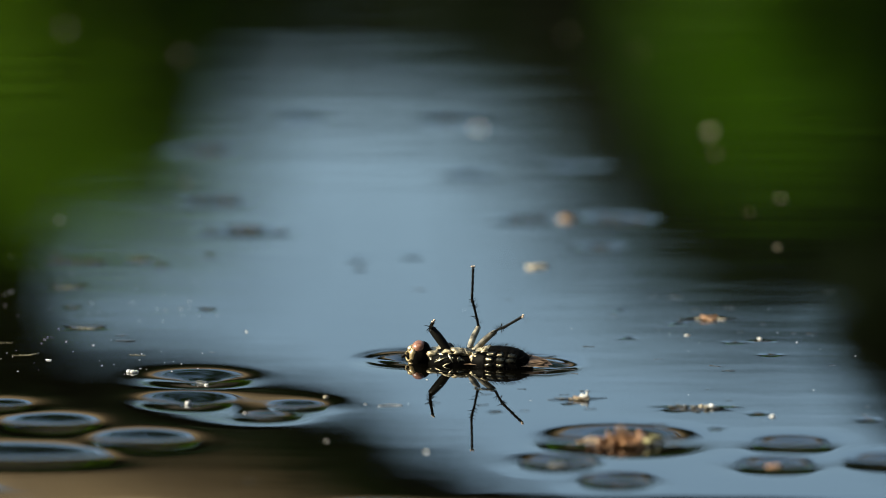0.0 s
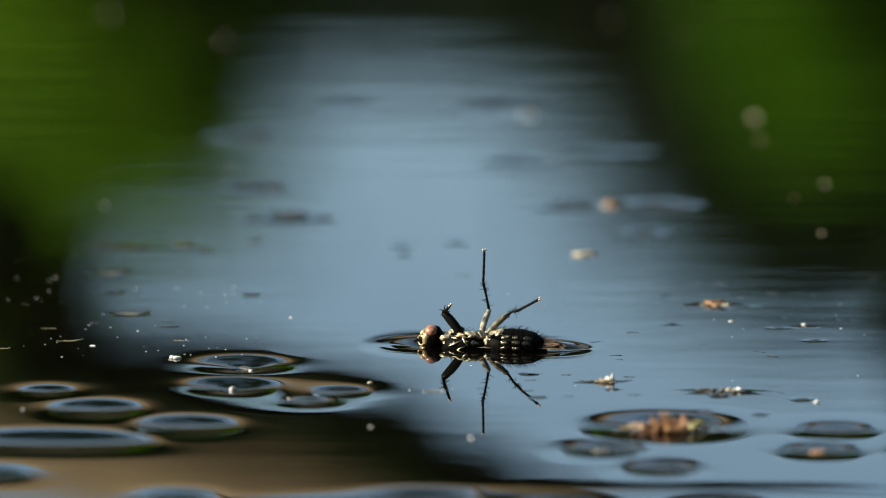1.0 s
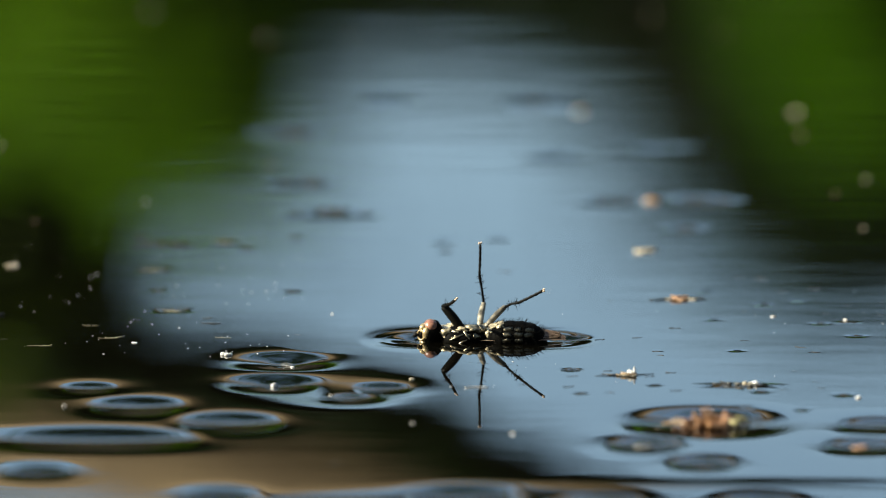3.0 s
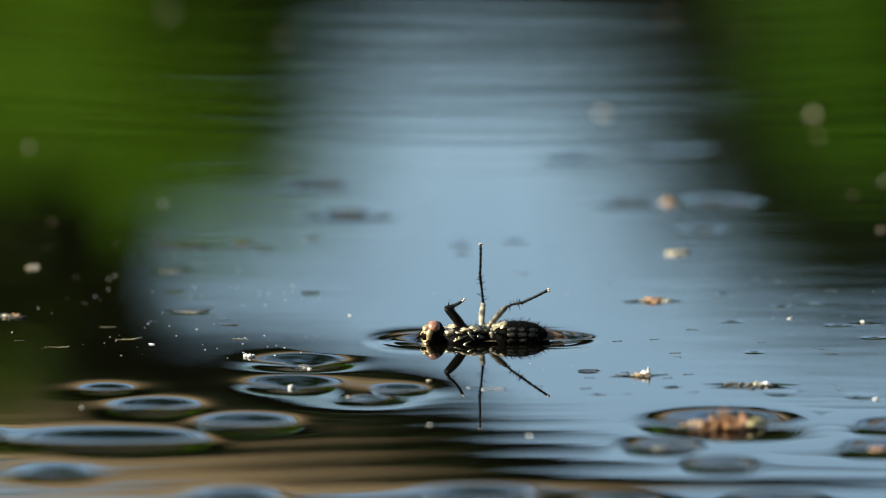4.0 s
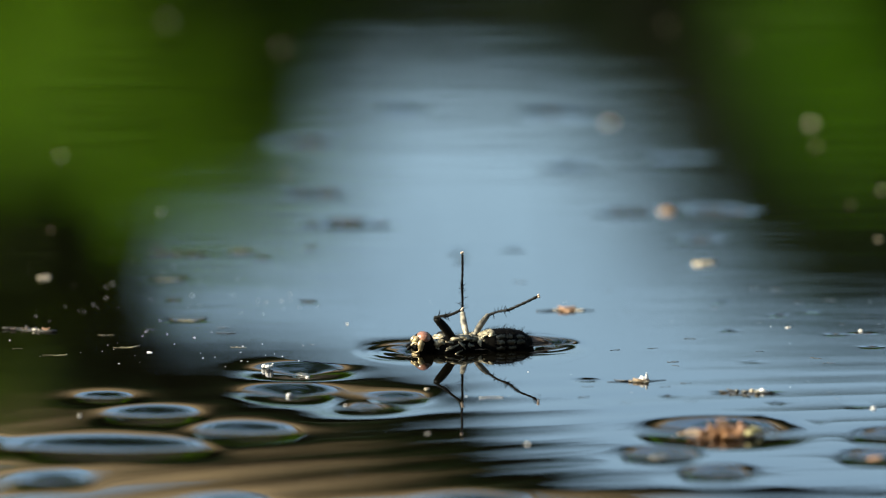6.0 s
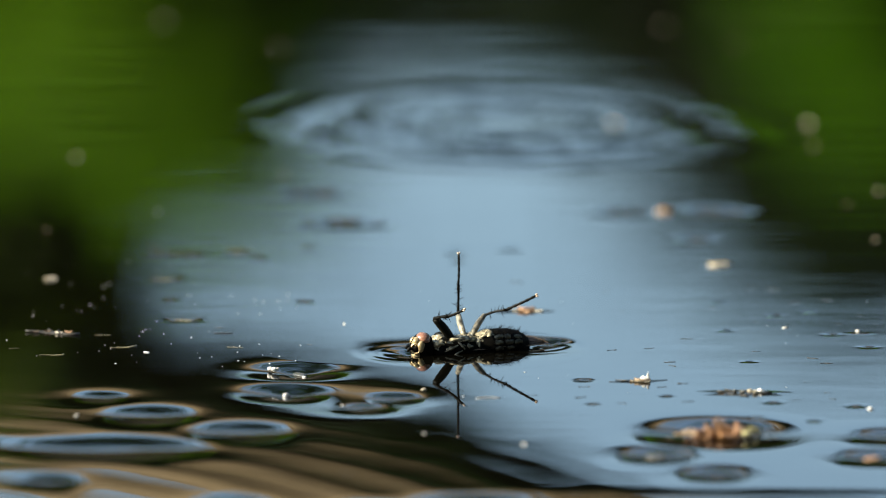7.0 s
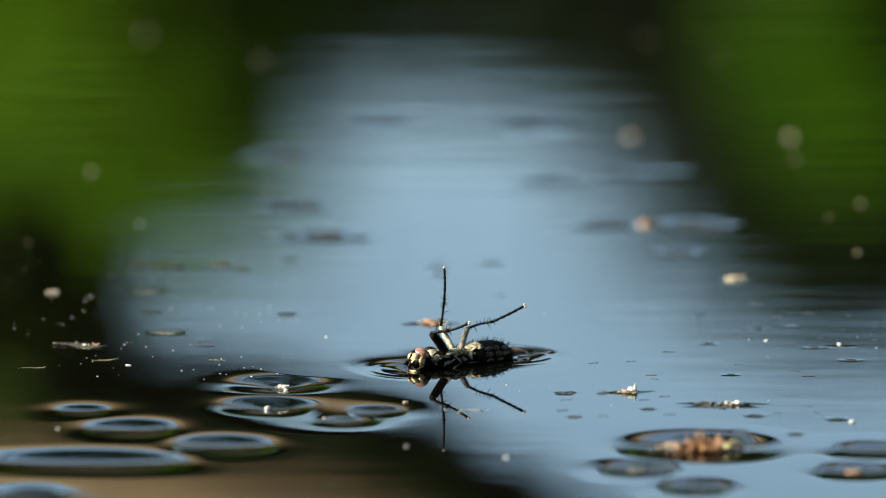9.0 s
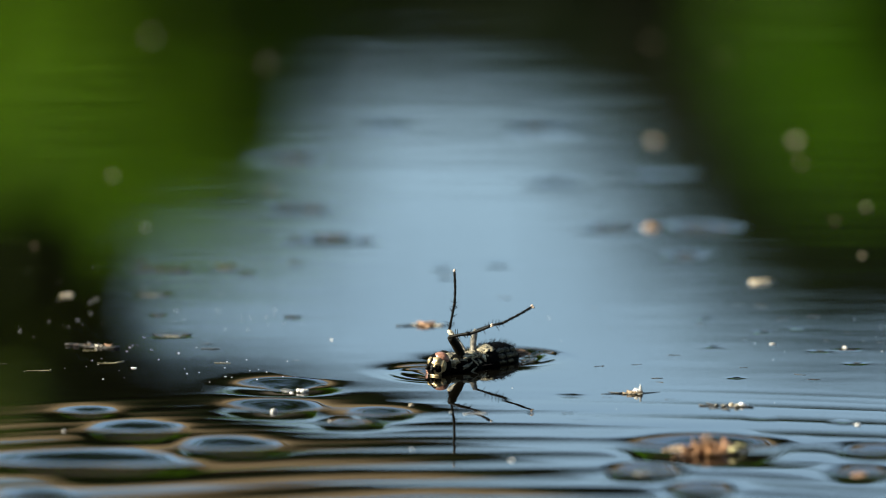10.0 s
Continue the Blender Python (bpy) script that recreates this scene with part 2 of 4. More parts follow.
def build_fly_dent():
    """The dented disc that drifts and turns with the insect, and the level skin that goes round it."""
    def height(x, y):
        body = off_line(x, y, ((-4.7, 0.1), (5.0, 0.1)))
        a = np.arctan2(y, x)
        body = body * (1 + 0.05 * np.sin(3 * a + 0.6) + 0.03 * np.sin(7 * a))
        z = -sag(body, 1.7, 0.20, 2.2, 7.4, 0.3) - sag(np.hypot(x - 8.4, y - 0.1), 1.0, 0.10, 0.8, 3.0, 0.3) - sag(np.hypot(x + 6.1, y + 0.2), 0.6, 0.07, 0.8, 2.2, 0.3)
        z -= sag(np.hypot(x - 6.2, y - 2.0), 0.5, 0.05, 0.6, 1.8) + sag(np.hypot(x - 5.6, y + 2.2), 0.5, 0.05, 0.6, 1.8)
        for cx, tall in ((5.9, 0.0115), (-5.4, 0.006)):
            r = np.hypot(x - cx, y - 0.1)
            z += tall * np.cos(2 * math.pi * r / 1.6 + 0.4 * np.sin(3 * np.arctan2(y, x - cx))) * np.exp(-((r - 3.2) / 1.5) ** 2)
        w = np.clip((DISC - np.hypot(x, y)) / 1.6, 0, 1)
        return z * w * w * (3 - 2 * w) + 0.0024
    g = np.arange(-12.0, 12.1, 0.16)
    V, Q = grid_mesh("water_dent", g, g, height, lambda x, y: np.hypot(x, y) < DISC, WATER)
    disc = new("water_dent", array_mesh("water_dent", V, Q, WATER))
    tagged(disc, "dented water skin round the floating fly", "water", kind="structure")
    reach = ((9.3, -3.3), (-9.3, 3.3))
    V, Q = grid_mesh("water_skin", np.arange(-22.0, 22.1, 0.25), np.arange(-16.2, 16.3, 0.25), lambda x, y: 0 * x + 0.0012,
                     lambda x, y: (off_line(x, y, reach) < DISC + 0.5) & (np.hypot(x, y) > DISC - 0.25), WATER)
    skin = new("water_skin", array_mesh("water_skin", V, Q, WATER))
    return disc, tagged(skin, "level water skin round the dent", "water", kind="structure")


build_water()
fly_dent, fly_skin = build_fly_dent()


def build_ground():
    n, rings = 72, [0.0, 3.0, 5.5, 6.3, 6.7, 7.2, 8.0, 10.0, 16.0, 40.0, 200.0, 1500.0]
    bm = bmesh.new()
    rows = []
    for r in rings:
        row = []
        for k in range(n):
            a = 2 * math.pi * k / n
            z = -0.45 if r < 6 else (-0.25 if r < 6.5 else (0.12 if r < 7 else (0.45 if r < 7.5 else 0.75)))
            z += 0.10 * noise.noise(Vector((math.cos(a) * r, math.sin(a) * r, 0.3)) * 0.6) * (1 if r < 300 else 0)
            row.append(bm.verts.new((math.cos(a) * (r + 0.01), 4.0 + math.sin(a) * (r + 0.01), z)))
        rows.append(row)
    for a, b in zip(rows, rows[1:]):
        for k in range(n):
            bm.faces.new((a[k], b[k], b[(k + 1) % n], a[(k + 1) % n]))
    ob = new("ground", mesh_of("ground", bm, SOIL))
    tagged(ob, "damp dark soil bank round the pond", "ground", kind="structure")


build_ground()


# ---------------- plants on the bank ----------------
def leaf_mass(rng, centre, size, count, leaf, clumps, scatter=0.11):
    """Leaves as folded blades gathered in clumps through an egg-shaped crown."""
    hub = rng.normal(size=(clumps, 3))
    hub /= np.linalg.norm(hub, axis=1)[:, None]
    hub *= rng.uniform(0.15, 1.0, (clumps, 1)) ** 0.4
    c = hub[rng.integers(0, clumps, count)] + rng.normal(scale=scatter, size=(count, 3))
    c = np.asarray(centre) + c * np.asarray(size)
    a = rng.normal(size=(count, 3))
    a[:, 2] -= 0.2
    a /= np.linalg.norm(a, axis=1)[:, None]
    b = np.cross(a, rng.normal(size=(count, 3)))
    b /= np.linalg.norm(b, axis=1)[:, None]
    up = np.cross(a, b)
    s = leaf * rng.uniform(0.6, 1.3, (count, 1))
    pts = [c - a * s, c - a * 0.1 * s + b * 0.42 * s + up * 0.1 * s, c + a * s, c - a * 0.1 * s - b * 0.42 * s + up * 0.1 * s]
    V = np.stack(pts, 1).reshape(-1, 3)
    k = np.arange(count)[:, None] * 4
    return V, np.concatenate([np.concatenate([k, k + 1, k + 2], 1), np.concatenate([k, k + 2, k + 3], 1)])


def shrub(name, label, seed, foot, centre, size, count, leaf, mat, clumps=60, scatter=0.11, category="shrub", stem=0.035):
    rng = np.random.default_rng(seed)
    ob = thing(name, label, category, at=pose(*foot))
    V, F = leaf_mass(rng, np.array(centre) - np.array(foot), size, count, leaf, clumps, scatter)
    crown = new("crown", array_mesh("crown", V, F, mat))
    crown.parent = ob
    bm = bmesh.new()
    top = Vector(centre) - Vector(foot)
    for k in range(7):
        way = Vector(rng.normal(size=3)) * 0.5
        tip = top + Vector((way.x * size[0], way.y * size[1], abs(way.z) * size[2] * 0.8))
        pts = curve_points([(0.05 * way.x, 0.05 * way.y, -0.15), tip * 0.4 + way * 0.05, tip], 7)
        tube(bm, pts, [stem * (1 - 0.8 * i / 6) for i in range(7)], 6)
    part("trunk", bm, BARK_DARK, ob)
    return ob


def bank_shrub(label, seed, turn, rise, wide, high, far, count, mat, scatter=0.09, stem=0.035):
    """A shrub on the far bank, placed by its bearing and height as the water mirrors it: degrees, and metres off."""
    x, z, k = far * math.tan(radians(turn)), far * math.tan(radians(rise)) - EYE[2], far * math.radians(1)
    y = EYE[1] + far
    shrub("shrub", label, seed, (x, y, 0.3), (x, y, z), (wide * k, 0.30, high * k), count, 0.045, mat, 140, scatter, stem=stem)


bank_shrub("dense yellow-green shrub in sun on the bank", 3, -2.75, 8.05, 0.80, 0.70, 12.6, 9000, LEAF_A)
bank_shrub("yellow-green shrub in sun at the water's edge", 4, -1.79, 8.24, 0.99, 0.98, 11.2, 10000, LEAF_A)
bank_shrub("olive-dark shrub on the bank", 17, -2.90, 9.05, 1.15, 0.72, 13.8, 9000, LEAF_D)
# LEAF_B shrubs carry their shade in the leaf colour.
bank_shrub("low green shrub on the bank, shade in its leaf colour", 7, -0.10, 7.43, 2.0, 0.84, 12.8, 18000, LEAF_B, 0.15, 0.012)
bank_shrub("green shrub on the bank, leaves coloured as in shade", 6, 1.45, 7.98, 1.35, 0.60, 12.7, 17000, LEAF_B, 0.16, 0.012)
bank_shrub("green shrub on the bank, leaves coloured as in shade", 10, 2.18, 8.92, 0.84, 0.80, 12.5, 12000, LEAF_B, 0.16, 0.012)
bank_shrub("mid-green shrub in sun on the bank", 5, 2.35, 8.14, 0.72, 0.62, 12.2, 8000, LEAF_C)
bank_shrub("low tangle of dark undergrowth along the bank", 24, -4.2, 5.7, 5.2, 2.3, 13.4, 20000, LEAF_D, 0.2)
bank_shrub("low tangle of dark undergrowth along the bank", 25, 4.2, 5.7, 5.2, 2.3, 13.4, 20000, LEAF_D, 0.2)
bank_shrub("sparse twiggy shrub against the sky", 26, -1.65, 9.45, 0.75, 0.55, 13.6, 55, LEAF_B, 0.2, 0.006)
bank_shrub("sparse twiggy shrub against the sky", 27, 1.25, 9.10, 0.55, 0.55, 13.6, 50, LEAF_B, 0.2, 0.006)
bank_shrub("sparse twiggy shrub against the sky", 28, -0.20, 8.22, 1.30, 0.28, 13.6, 70, LEAF_B, 0.2, 0.006)
bank_shrub("green shrub on the bank with shade-dark leaf colour", 18, 3.50, 8.75, 1.25, 1.20, 12.4, 10000, LEAF_B)
shrub("shrub", "tall green shrub on the bank with shade-dark leaf colour", 8, (-6.7, 14.0, 0.6), (-6.5, 14.0, 1.8), (1.1, 0.8, 1.3), 7000, 0.08, LEAF_B)
shrub("shrub", "tall yellow-green shrub on the bank", 9, (3.3, 12.4, 0.6), (3.2, 12.4, 2.2), (1.4, 0.8, 1.7), 7000, 0.08, LEAF_A)


def tree(seed, x, y, height, spread):
    """A broad tree: tapered trunk, limbs, and a ragged crown."""
    rng = np.random.default_rng(seed)
    ob = thing("tree", "tall broadleaf tree beside the pond with shade-dark leaf colour", "tree", "woods round the pond", pose(x, y, 0.6))
    bm = bmesh.new()
    lean = Vector((rng.uniform(-0.5, 0.5), rng.uniform(-0.5, 0.5), 0))
    line = curve_points([(0, 0, -0.3), lean * 0.4 + Vector((0, 0, height * 0.35)), lean + Vector((0, 0, height * 0.85))], 12)
    tube(bm, line, [0.30 * (1 - 0.075 * i) for i in range(12)], 12)
    part("trunk", bm, BARK_DARK, ob)
    bm = bmesh.new()
    for k in range(9):
        st = line[3 + k % 7]
        tip = st + Vector((rng.normal() * spread * 0.5, rng.normal() * spread * 0.5, rng.uniform(0.8, 2.2)))
        tube(bm, curve_points([st, (st + tip) / 2 + Vector((0, 0, 0.2)), tip], 7), [0.10 * (1 - 0.13 * i) for i in range(7)], 6)
    part("limb", bm, BARK_DARK, ob)
    # The crown's shade comes with the LEAF_B colour.
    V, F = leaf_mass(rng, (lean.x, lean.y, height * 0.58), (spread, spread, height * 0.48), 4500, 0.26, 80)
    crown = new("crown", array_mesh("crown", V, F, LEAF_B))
    crown.parent = ob


for i, (x, y, h, w) in enumerate(((9.5, 1.5, 9.0, 3.4), (8.5, -4.5, 10.0, 3.6), (3.0, -7.5, 9.5, 3.6), (-3.5, -8.0, 9.0, 3.4), (11.5, 8.0, 10.0, 3.6), (7.0, 14.5, 8.0, 3.2), (-9.0, 15.5, 7.0, 3.0))):
    tree(300 + i, x, y, h, w)


def leaning_tree():
    ob = thing("leaning_tree", "leaning brown tree beside the pond, one of two leafy crowns coloured as shaded", "tree", at=pose(-4.6, 8.6, 0.2))
    base = Vector((-4.6, 8.6, 0.2))
    line = [Vector(p) - base for p in ((-4.6, 8.6, 0.0), (-4.1, 8.4, 1.3), (-3.2, 8.2, 2.5), (-1.8, 8.1, 3.3), (-0.2, 8.0, 3.8), (1.2, 8.0, 4.2), (2.6, 8.1, 4.7))]
    pts = curve_points(line, 60)
    bm = bmesh.new()
    tube(bm, pts, [0.16 - 0.0017 * i + 0.01 * noise.noise(p * 3) for i, p in enumerate(pts)], 20)
    for v in bm.verts:
        v.co += Vector((0, 0, 1)) * 0.008 * noise.noise(v.co * Vector((6, 25, 25)))
    part("trunk", bm, BARK, ob)
    bm = bmesh.new()
    rng = random.Random(4)
    for k in range(9):
        s = pts[38 + 2 * k]
        tip = s + Vector((rng.uniform(0.1, 0.8), rng.uniform(-0.6, 0.6), rng.uniform(0.7, 1.5)))
        tube(bm, curve_points([s, (s + tip) / 2 + Vector((0.1, 0, 0.1)), tip], 7), [0.035 * (1 - 0.12 * i) for i in range(7)], 6)
    part("limb", bm, BARK, ob)
    # Crowns the dents mirror; the second has shade put into its leaf colour.
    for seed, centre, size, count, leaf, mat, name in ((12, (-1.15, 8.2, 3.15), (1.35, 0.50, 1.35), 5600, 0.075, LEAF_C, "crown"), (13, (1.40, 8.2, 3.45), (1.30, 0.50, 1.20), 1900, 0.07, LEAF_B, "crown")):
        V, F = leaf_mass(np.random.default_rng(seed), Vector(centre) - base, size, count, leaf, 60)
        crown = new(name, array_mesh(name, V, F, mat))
        crown.parent = ob


leaning_tree()


def fallen_branch():
    """A bare brown branch lying over the water, leaves hanging along it with shade in their colour; placed by bearing
    and height as the water mirrors it.
    """
    far = 1.62

    def spot(turn, rise, d=0.0):
        d -= 0.42 * far * math.tan(radians(turn))
        return Vector(((far + d) * math.tan(radians(turn)), EYE[1] + far + d, (far + d) * math.tan(radians(rise)) - EYE[2]))
    base = Vector((-0.62, EYE[1] + far + 0.05, -0.02))
    ob = thing("fallen_branch", "bare brown branch low over the water, shade-dark leaves along it", "branch", at=pose(*base))
    line = [base + Vector((0, 0, -0.05)), spot(-14.0, 6.5), spot(-8.0, 9.1), spot(-3.2, 10.22), spot(-1.2, 10.70), spot(-0.3, 10.90), spot(0.4, 11.16), spot(1.2, 11.62), spot(4, 12.5), spot(10, 13.6), spot(18, 16.5)]
    pts = curve_points([p - base for p in line], 110)
    bm = bmesh.new()
    tube(bm, pts, [0.0155 - 0.00006 * i + 0.0012 * noise.noise(p * 30) for i, p in enumerate(pts)], 22)
    for v in bm.verts:
        v.co += Vector((0, -0.4, 1)) * 0.0012 * noise.noise(v.co * Vector((25, 160, 160)))
    part("stem", bm, BARK_TWIG, ob, "dry brown bark in sun")
    rng = random.Random(4)
    for k in range(7):
        bm = bmesh.new()
        st = pts[10 + 14 * k]
        tip = st + Vector((rng.uniform(0.02, 0.10), rng.uniform(0.02, 0.12), rng.uniform(0.05, 0.14)))
        tube(bm, curve_points([st, (st + tip) / 2 + Vector((0.01, 0, 0.01)), tip], 6), [0.004 * (1 - 0.15 * i) for i in range(6)], 6)
        part("twig", bm, BARK_TWIG, ob)
    # Ivy, near black: the shade under the branch put into its leaf colour.
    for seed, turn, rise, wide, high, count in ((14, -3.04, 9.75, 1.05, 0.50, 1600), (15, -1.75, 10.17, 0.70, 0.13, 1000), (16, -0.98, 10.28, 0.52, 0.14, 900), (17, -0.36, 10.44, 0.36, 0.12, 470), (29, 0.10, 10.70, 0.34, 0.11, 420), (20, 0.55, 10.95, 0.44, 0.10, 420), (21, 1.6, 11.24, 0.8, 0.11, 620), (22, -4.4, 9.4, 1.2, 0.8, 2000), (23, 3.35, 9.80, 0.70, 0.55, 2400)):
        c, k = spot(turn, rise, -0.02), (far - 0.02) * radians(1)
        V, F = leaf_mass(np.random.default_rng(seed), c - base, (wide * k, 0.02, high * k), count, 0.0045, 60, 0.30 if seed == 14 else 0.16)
        shade_ivy = new("shade_ivy", array_mesh("shade_ivy", V, F, LEAF_D if seed == 14 else LEAF_B))
        shade_ivy.parent = ob


fallen_branch()


# ---------------- the fly, on its back; lengths in mm, head towards -x, belly up ----------------
def mm(bm):
    for v in bm.verts:
        v.co *= MM
    return bm


def bristles(bm, roots, length, thick=0.03, bend=0.2, rng=None):
    for p, way in roots:
        p, way = Vector(p), Vector(way).normalized()
        side = way.orthogonal().normalized()
        n = length * rng.uniform(0.7, 1.25)
        tube(bm, [p, p + way * n * 0.5 + side * bend * n * 0.1, p + way * n + side * bend * n * 0.3], [thick, thick * 0.75, thick * 0.25], 4)


def leg(fly, line, radii, split, label, pale_to, seed):
    """femur > tibia, tarsus and its joints, claw pad and bristles, along a bent line of points."""
    rng = random.Random(seed)
    pts = [Vector(p) for p in line]
    knee, ankle = split
    bm = bmesh.new()
    thigh = curve_points(pts[:knee + 1], 9)
    tube(bm, thigh, [radii[0] * (0.75 + 0.45 * math.sin(math.pi * (0.15 + 0.75 * i / 8))) for i in range(9)], 12)
    blob(bm, pts[knee], [radii[1] * 1.15] * 3, u=10, v=7)
    femur = part("leg", mm(bm), (LEG_DARK, LEG_PALE, LEG_MID)[pale_to], fly, label)
    bm = bmesh.new()
    shin = curve_points(pts[knee:ankle + 1], 9)
    tube(bm, shin, [radii[1] * (1.0 - 0.25 * math.sin(math.pi * i / 8)) for i in range(9)], 10)
    part("tibia", mm(bm), LEG_DARK, femur)
    bm = bmesh.new()
    foot = curve_points(pts[ankle:], 11)
    tube(bm, foot, [radii[2] * (1.15 if i % 2 else 0.82) for i in range(11)], 8)
    part("tarsus", mm(bm), LEG_DARK, femur)
    bm = bmesh.new()
    tip = pts[-1]
    way = (foot[-1] - foot[-2]).normalized()
    side = way.orthogonal().normalized()
    for s in (-1, 1):
        blob(bm, tip + way * 0.12 + side * 0.11 * s, (0.13, 0.13, 0.10), u=8, v=6)
        tube(bm, [tip, tip + way * 0.22 + side * 0.16 * s, tip + way * 0.30 + side * 0.10 * s], [0.035, 0.025, 0.01], 5)
    part("claw_pad", mm(bm), CLAW, femur)
    bm = bmesh.new()
    roots = []
    for i in range(7):
        q = shin[1 + i]
        d = (shin[min(i + 2, 8)] - shin[i]).normalized()
        for j in range(2):
            o = d.orthogonal()
            o.rotate(Matrix.Rotation(rng.uniform(0, 6.28), 3, d))
            roots.append((q, o + d * 0.5))
    bristles(bm, roots, 0.62, 0.040, 0.3, rng)
    d = (shin[8] - shin[6]).normalized()
    spurs = []
    for j in range(6):
        o = d.orthogonal()
        o.rotate(Matrix.Rotation(j * 1.05, 3, d))
        spurs.append((shin[7 + j % 2], o + d * 0.35))
    bristles(bm, spurs, 0.50, 0.042, 0.2, rng)
    roots = []
    for q in foot[1:-1]:
        o = (foot[-1] - foot[0]).orthogonal().normalized()
        o.rotate(Matrix.Rotation(rng.uniform(0, 6.28), 3, foot[-1] - foot[0]))
        roots.append((q, o + (foot[-1] - foot[0]).normalized() * 0.6))
    bristles(bm, roots, 0.26, 0.030, 0.2, rng)
    roots = []
    for q in thigh[1:-1]:
        o = (thigh[-1] - thigh[0]).orthogonal().normalized()
        o.rotate(Matrix.Rotation(rng.uniform(0, 6.28), 3, thigh[-1] - thigh[0]))
        roots.append((q, o))
    bristles(bm, roots, 0.5, 0.022, 0.2, rng)
    part("bristles", mm(bm), BRISTLE, femur)


def build_fly():
    rng = random.Random(8)
    fly = thing("fly", "dead grey-black fly floating on its back, legs up", "fly", at=pose(0, 0.0025, 0))
    # head: dark back, golden face to the front, one red eye up and one at the waterline
    bm = bmesh.new()
    blob(bm, (-4.60, 0.05, 0.45), (1.15, 1.15, 1.35), rough=0.06, freq=2, u=28, v=18)
    head = part("head", mm(bm), CUTICLE, fly, "black head with golden face")
    bm = bmesh.new()
    for c, s, r in (((-5.12, -0.10, 0.52), (0.62, 0.86, 1.00), (0, 0, 0)), ((-5.30, -0.42, 1.02), (0.40, 0.36, 0.42), (0, 20, 15)), ((-4.98, -0.72, 0.62), (0.46, 0.40, 0.62), (0, 10, 25)),
                    ((-5.25, 0.42, 0.98), (0.40, 0.38, 0.42), (0, 20, -15)), ((-5.25, -0.10, -0.30), (0.46, 0.70, 0.34), (0, 0, 0))):
        blob(bm, c, s, r, 0.10, 2.4, c[0] + c[2], 24, 16)
    part("face", mm(bm), FACE, head, "golden haired face plates")
    bm = bmesh.new()
    blob(bm, (-5.66, -0.05, 0.38), (0.22, 0.36, 0.46), (0, 8, 0), 0.3, 2, 4, 16, 12)
    part("proboscis", mm(bm), LEG_DARK, head)
    # the dark mouth, framed by gold-haired ridges
    bm = bmesh.new()
    blob(bm, (-5.42, -0.58, 0.40), (0.34, 0.34, 0.40), (0, 0, 40), 0.2, 2, 6, 18, 12)
    part("mouth", mm(bm), CUTICLE, head, "black sunken mouth")
    bm = bmesh.new()
    ring = [Vector((-5.53 + 0.33 * math.cos(a), -0.66 - 0.27 * math.cos(a), 0.42 + 0.46 * math.sin(a))) for a in [2 * math.pi * k / 20 for k in range(21)]]
    tube(bm, ring, [0.10 + 0.035 * noise.noise(p * 3) for p in ring], 8, False)
    part("mouth_ridge", mm(bm), FACE, head, "golden ridge round the mouth")
    bm = bmesh.new()
    blob(bm, (-4.62, -0.24, 1.24), (0.68, 0.80, 0.60), (14, 12, 10), 0.02, 3, 1, 28, 18)
    part("compound_eye", mm(bm), EYE_RED, head, "glossy brick-red compound eye")
    bm = bmesh.new()
    blob(bm, (-4.55, 0.85, -0.25), (0.66, 0.60, 0.80), (-30, 0, 0), 0.02, 3, 2, 24, 16)
    part("compound_eye", mm(bm), EYE_RED, head, "glossy brick-red compound eye")
    bm = bmesh.new()
    tube(bm, curve_points([(-5.6, -0.3, 0.35), (-6.0, -0.35, 0.45), (-6.25, -0.4, 0.2)], 6), [0.17, 0.2, 0.2, 0.19, 0.16, 0.10], 8)
    tube(bm, curve_points([(-5.5, 0.3, 0.2), (-5.95, 0.3, 0.5), (-6.2, 0.3, 0.35)], 6), [0.16, 0.18, 0.19, 0.18, 0.15, 0.09], 8)
    part("antenna", mm(bm), LEG_DARK, head)
    bm = bmesh.new()
    bristles(bm, [((-5.4 + 0.1 * rng.random(), rng.uniform(-0.8, 0.8), rng.uniform(-0.1, 0.8)), (-1, rng.uniform(-0.6, 0.6), rng.uniform(-0.2, 0.9))) for _ in range(16)], 0.75, 0.025, 0.4, rng)
    part("bristles", mm(bm), BRISTLE, head)
    # thorax, half sunk
    bm = bmesh.new()
    blob(bm, (-1.35, 0, -0.05), (2.45, 1.72, 1.35), rough=0.10, freq=2.2, seed=3, u=32, v=20)
    blob(bm, (-3.35, 0, 0.05), (0.7, 0.75, 0.7), u=16, v=10)
    thorax = part("thorax", mm(bm), CUTICLE, fly, "black thorax")
    plates = (((-2.95, -0.50, 0.78), (0.55, 0.36, 0.30)), ((-1.85, -0.85, 0.92), (0.66, 0.38, 0.32)), ((-0.75, -0.62, 1.10), (0.58, 0.50, 0.36)), ((-1.15, -1.45, 0.42), (0.42, 0.20, 0.26)),
              ((0.10, -0.45, 1.10), (0.32, 0.36, 0.32)), ((0.95, -0.90, 0.75), (0.32, 0.30, 0.42)), ((-2.5, 0.50, 0.98), (0.85, 0.50, 0.32)), ((0.35, 0.65, 1.05), (0.45, 0.40, 0.30)), ((-2.15, -1.38, 0.32), (0.50, 0.20, 0.22)),
              ((1.75, -0.35, 1.28), (0.60, 0.60, 0.22)), ((-0.25, -1.45, 0.30), (0.22, 0.14, 0.30)), ((-3.1, -0.80, 0.25), (0.35, 0.16, 0.22)), ((1.3, -1.15, 0.40), (0.25, 0.22, 0.32)))
    for i, (c, s) in enumerate(plates):
        bm = bmesh.new()
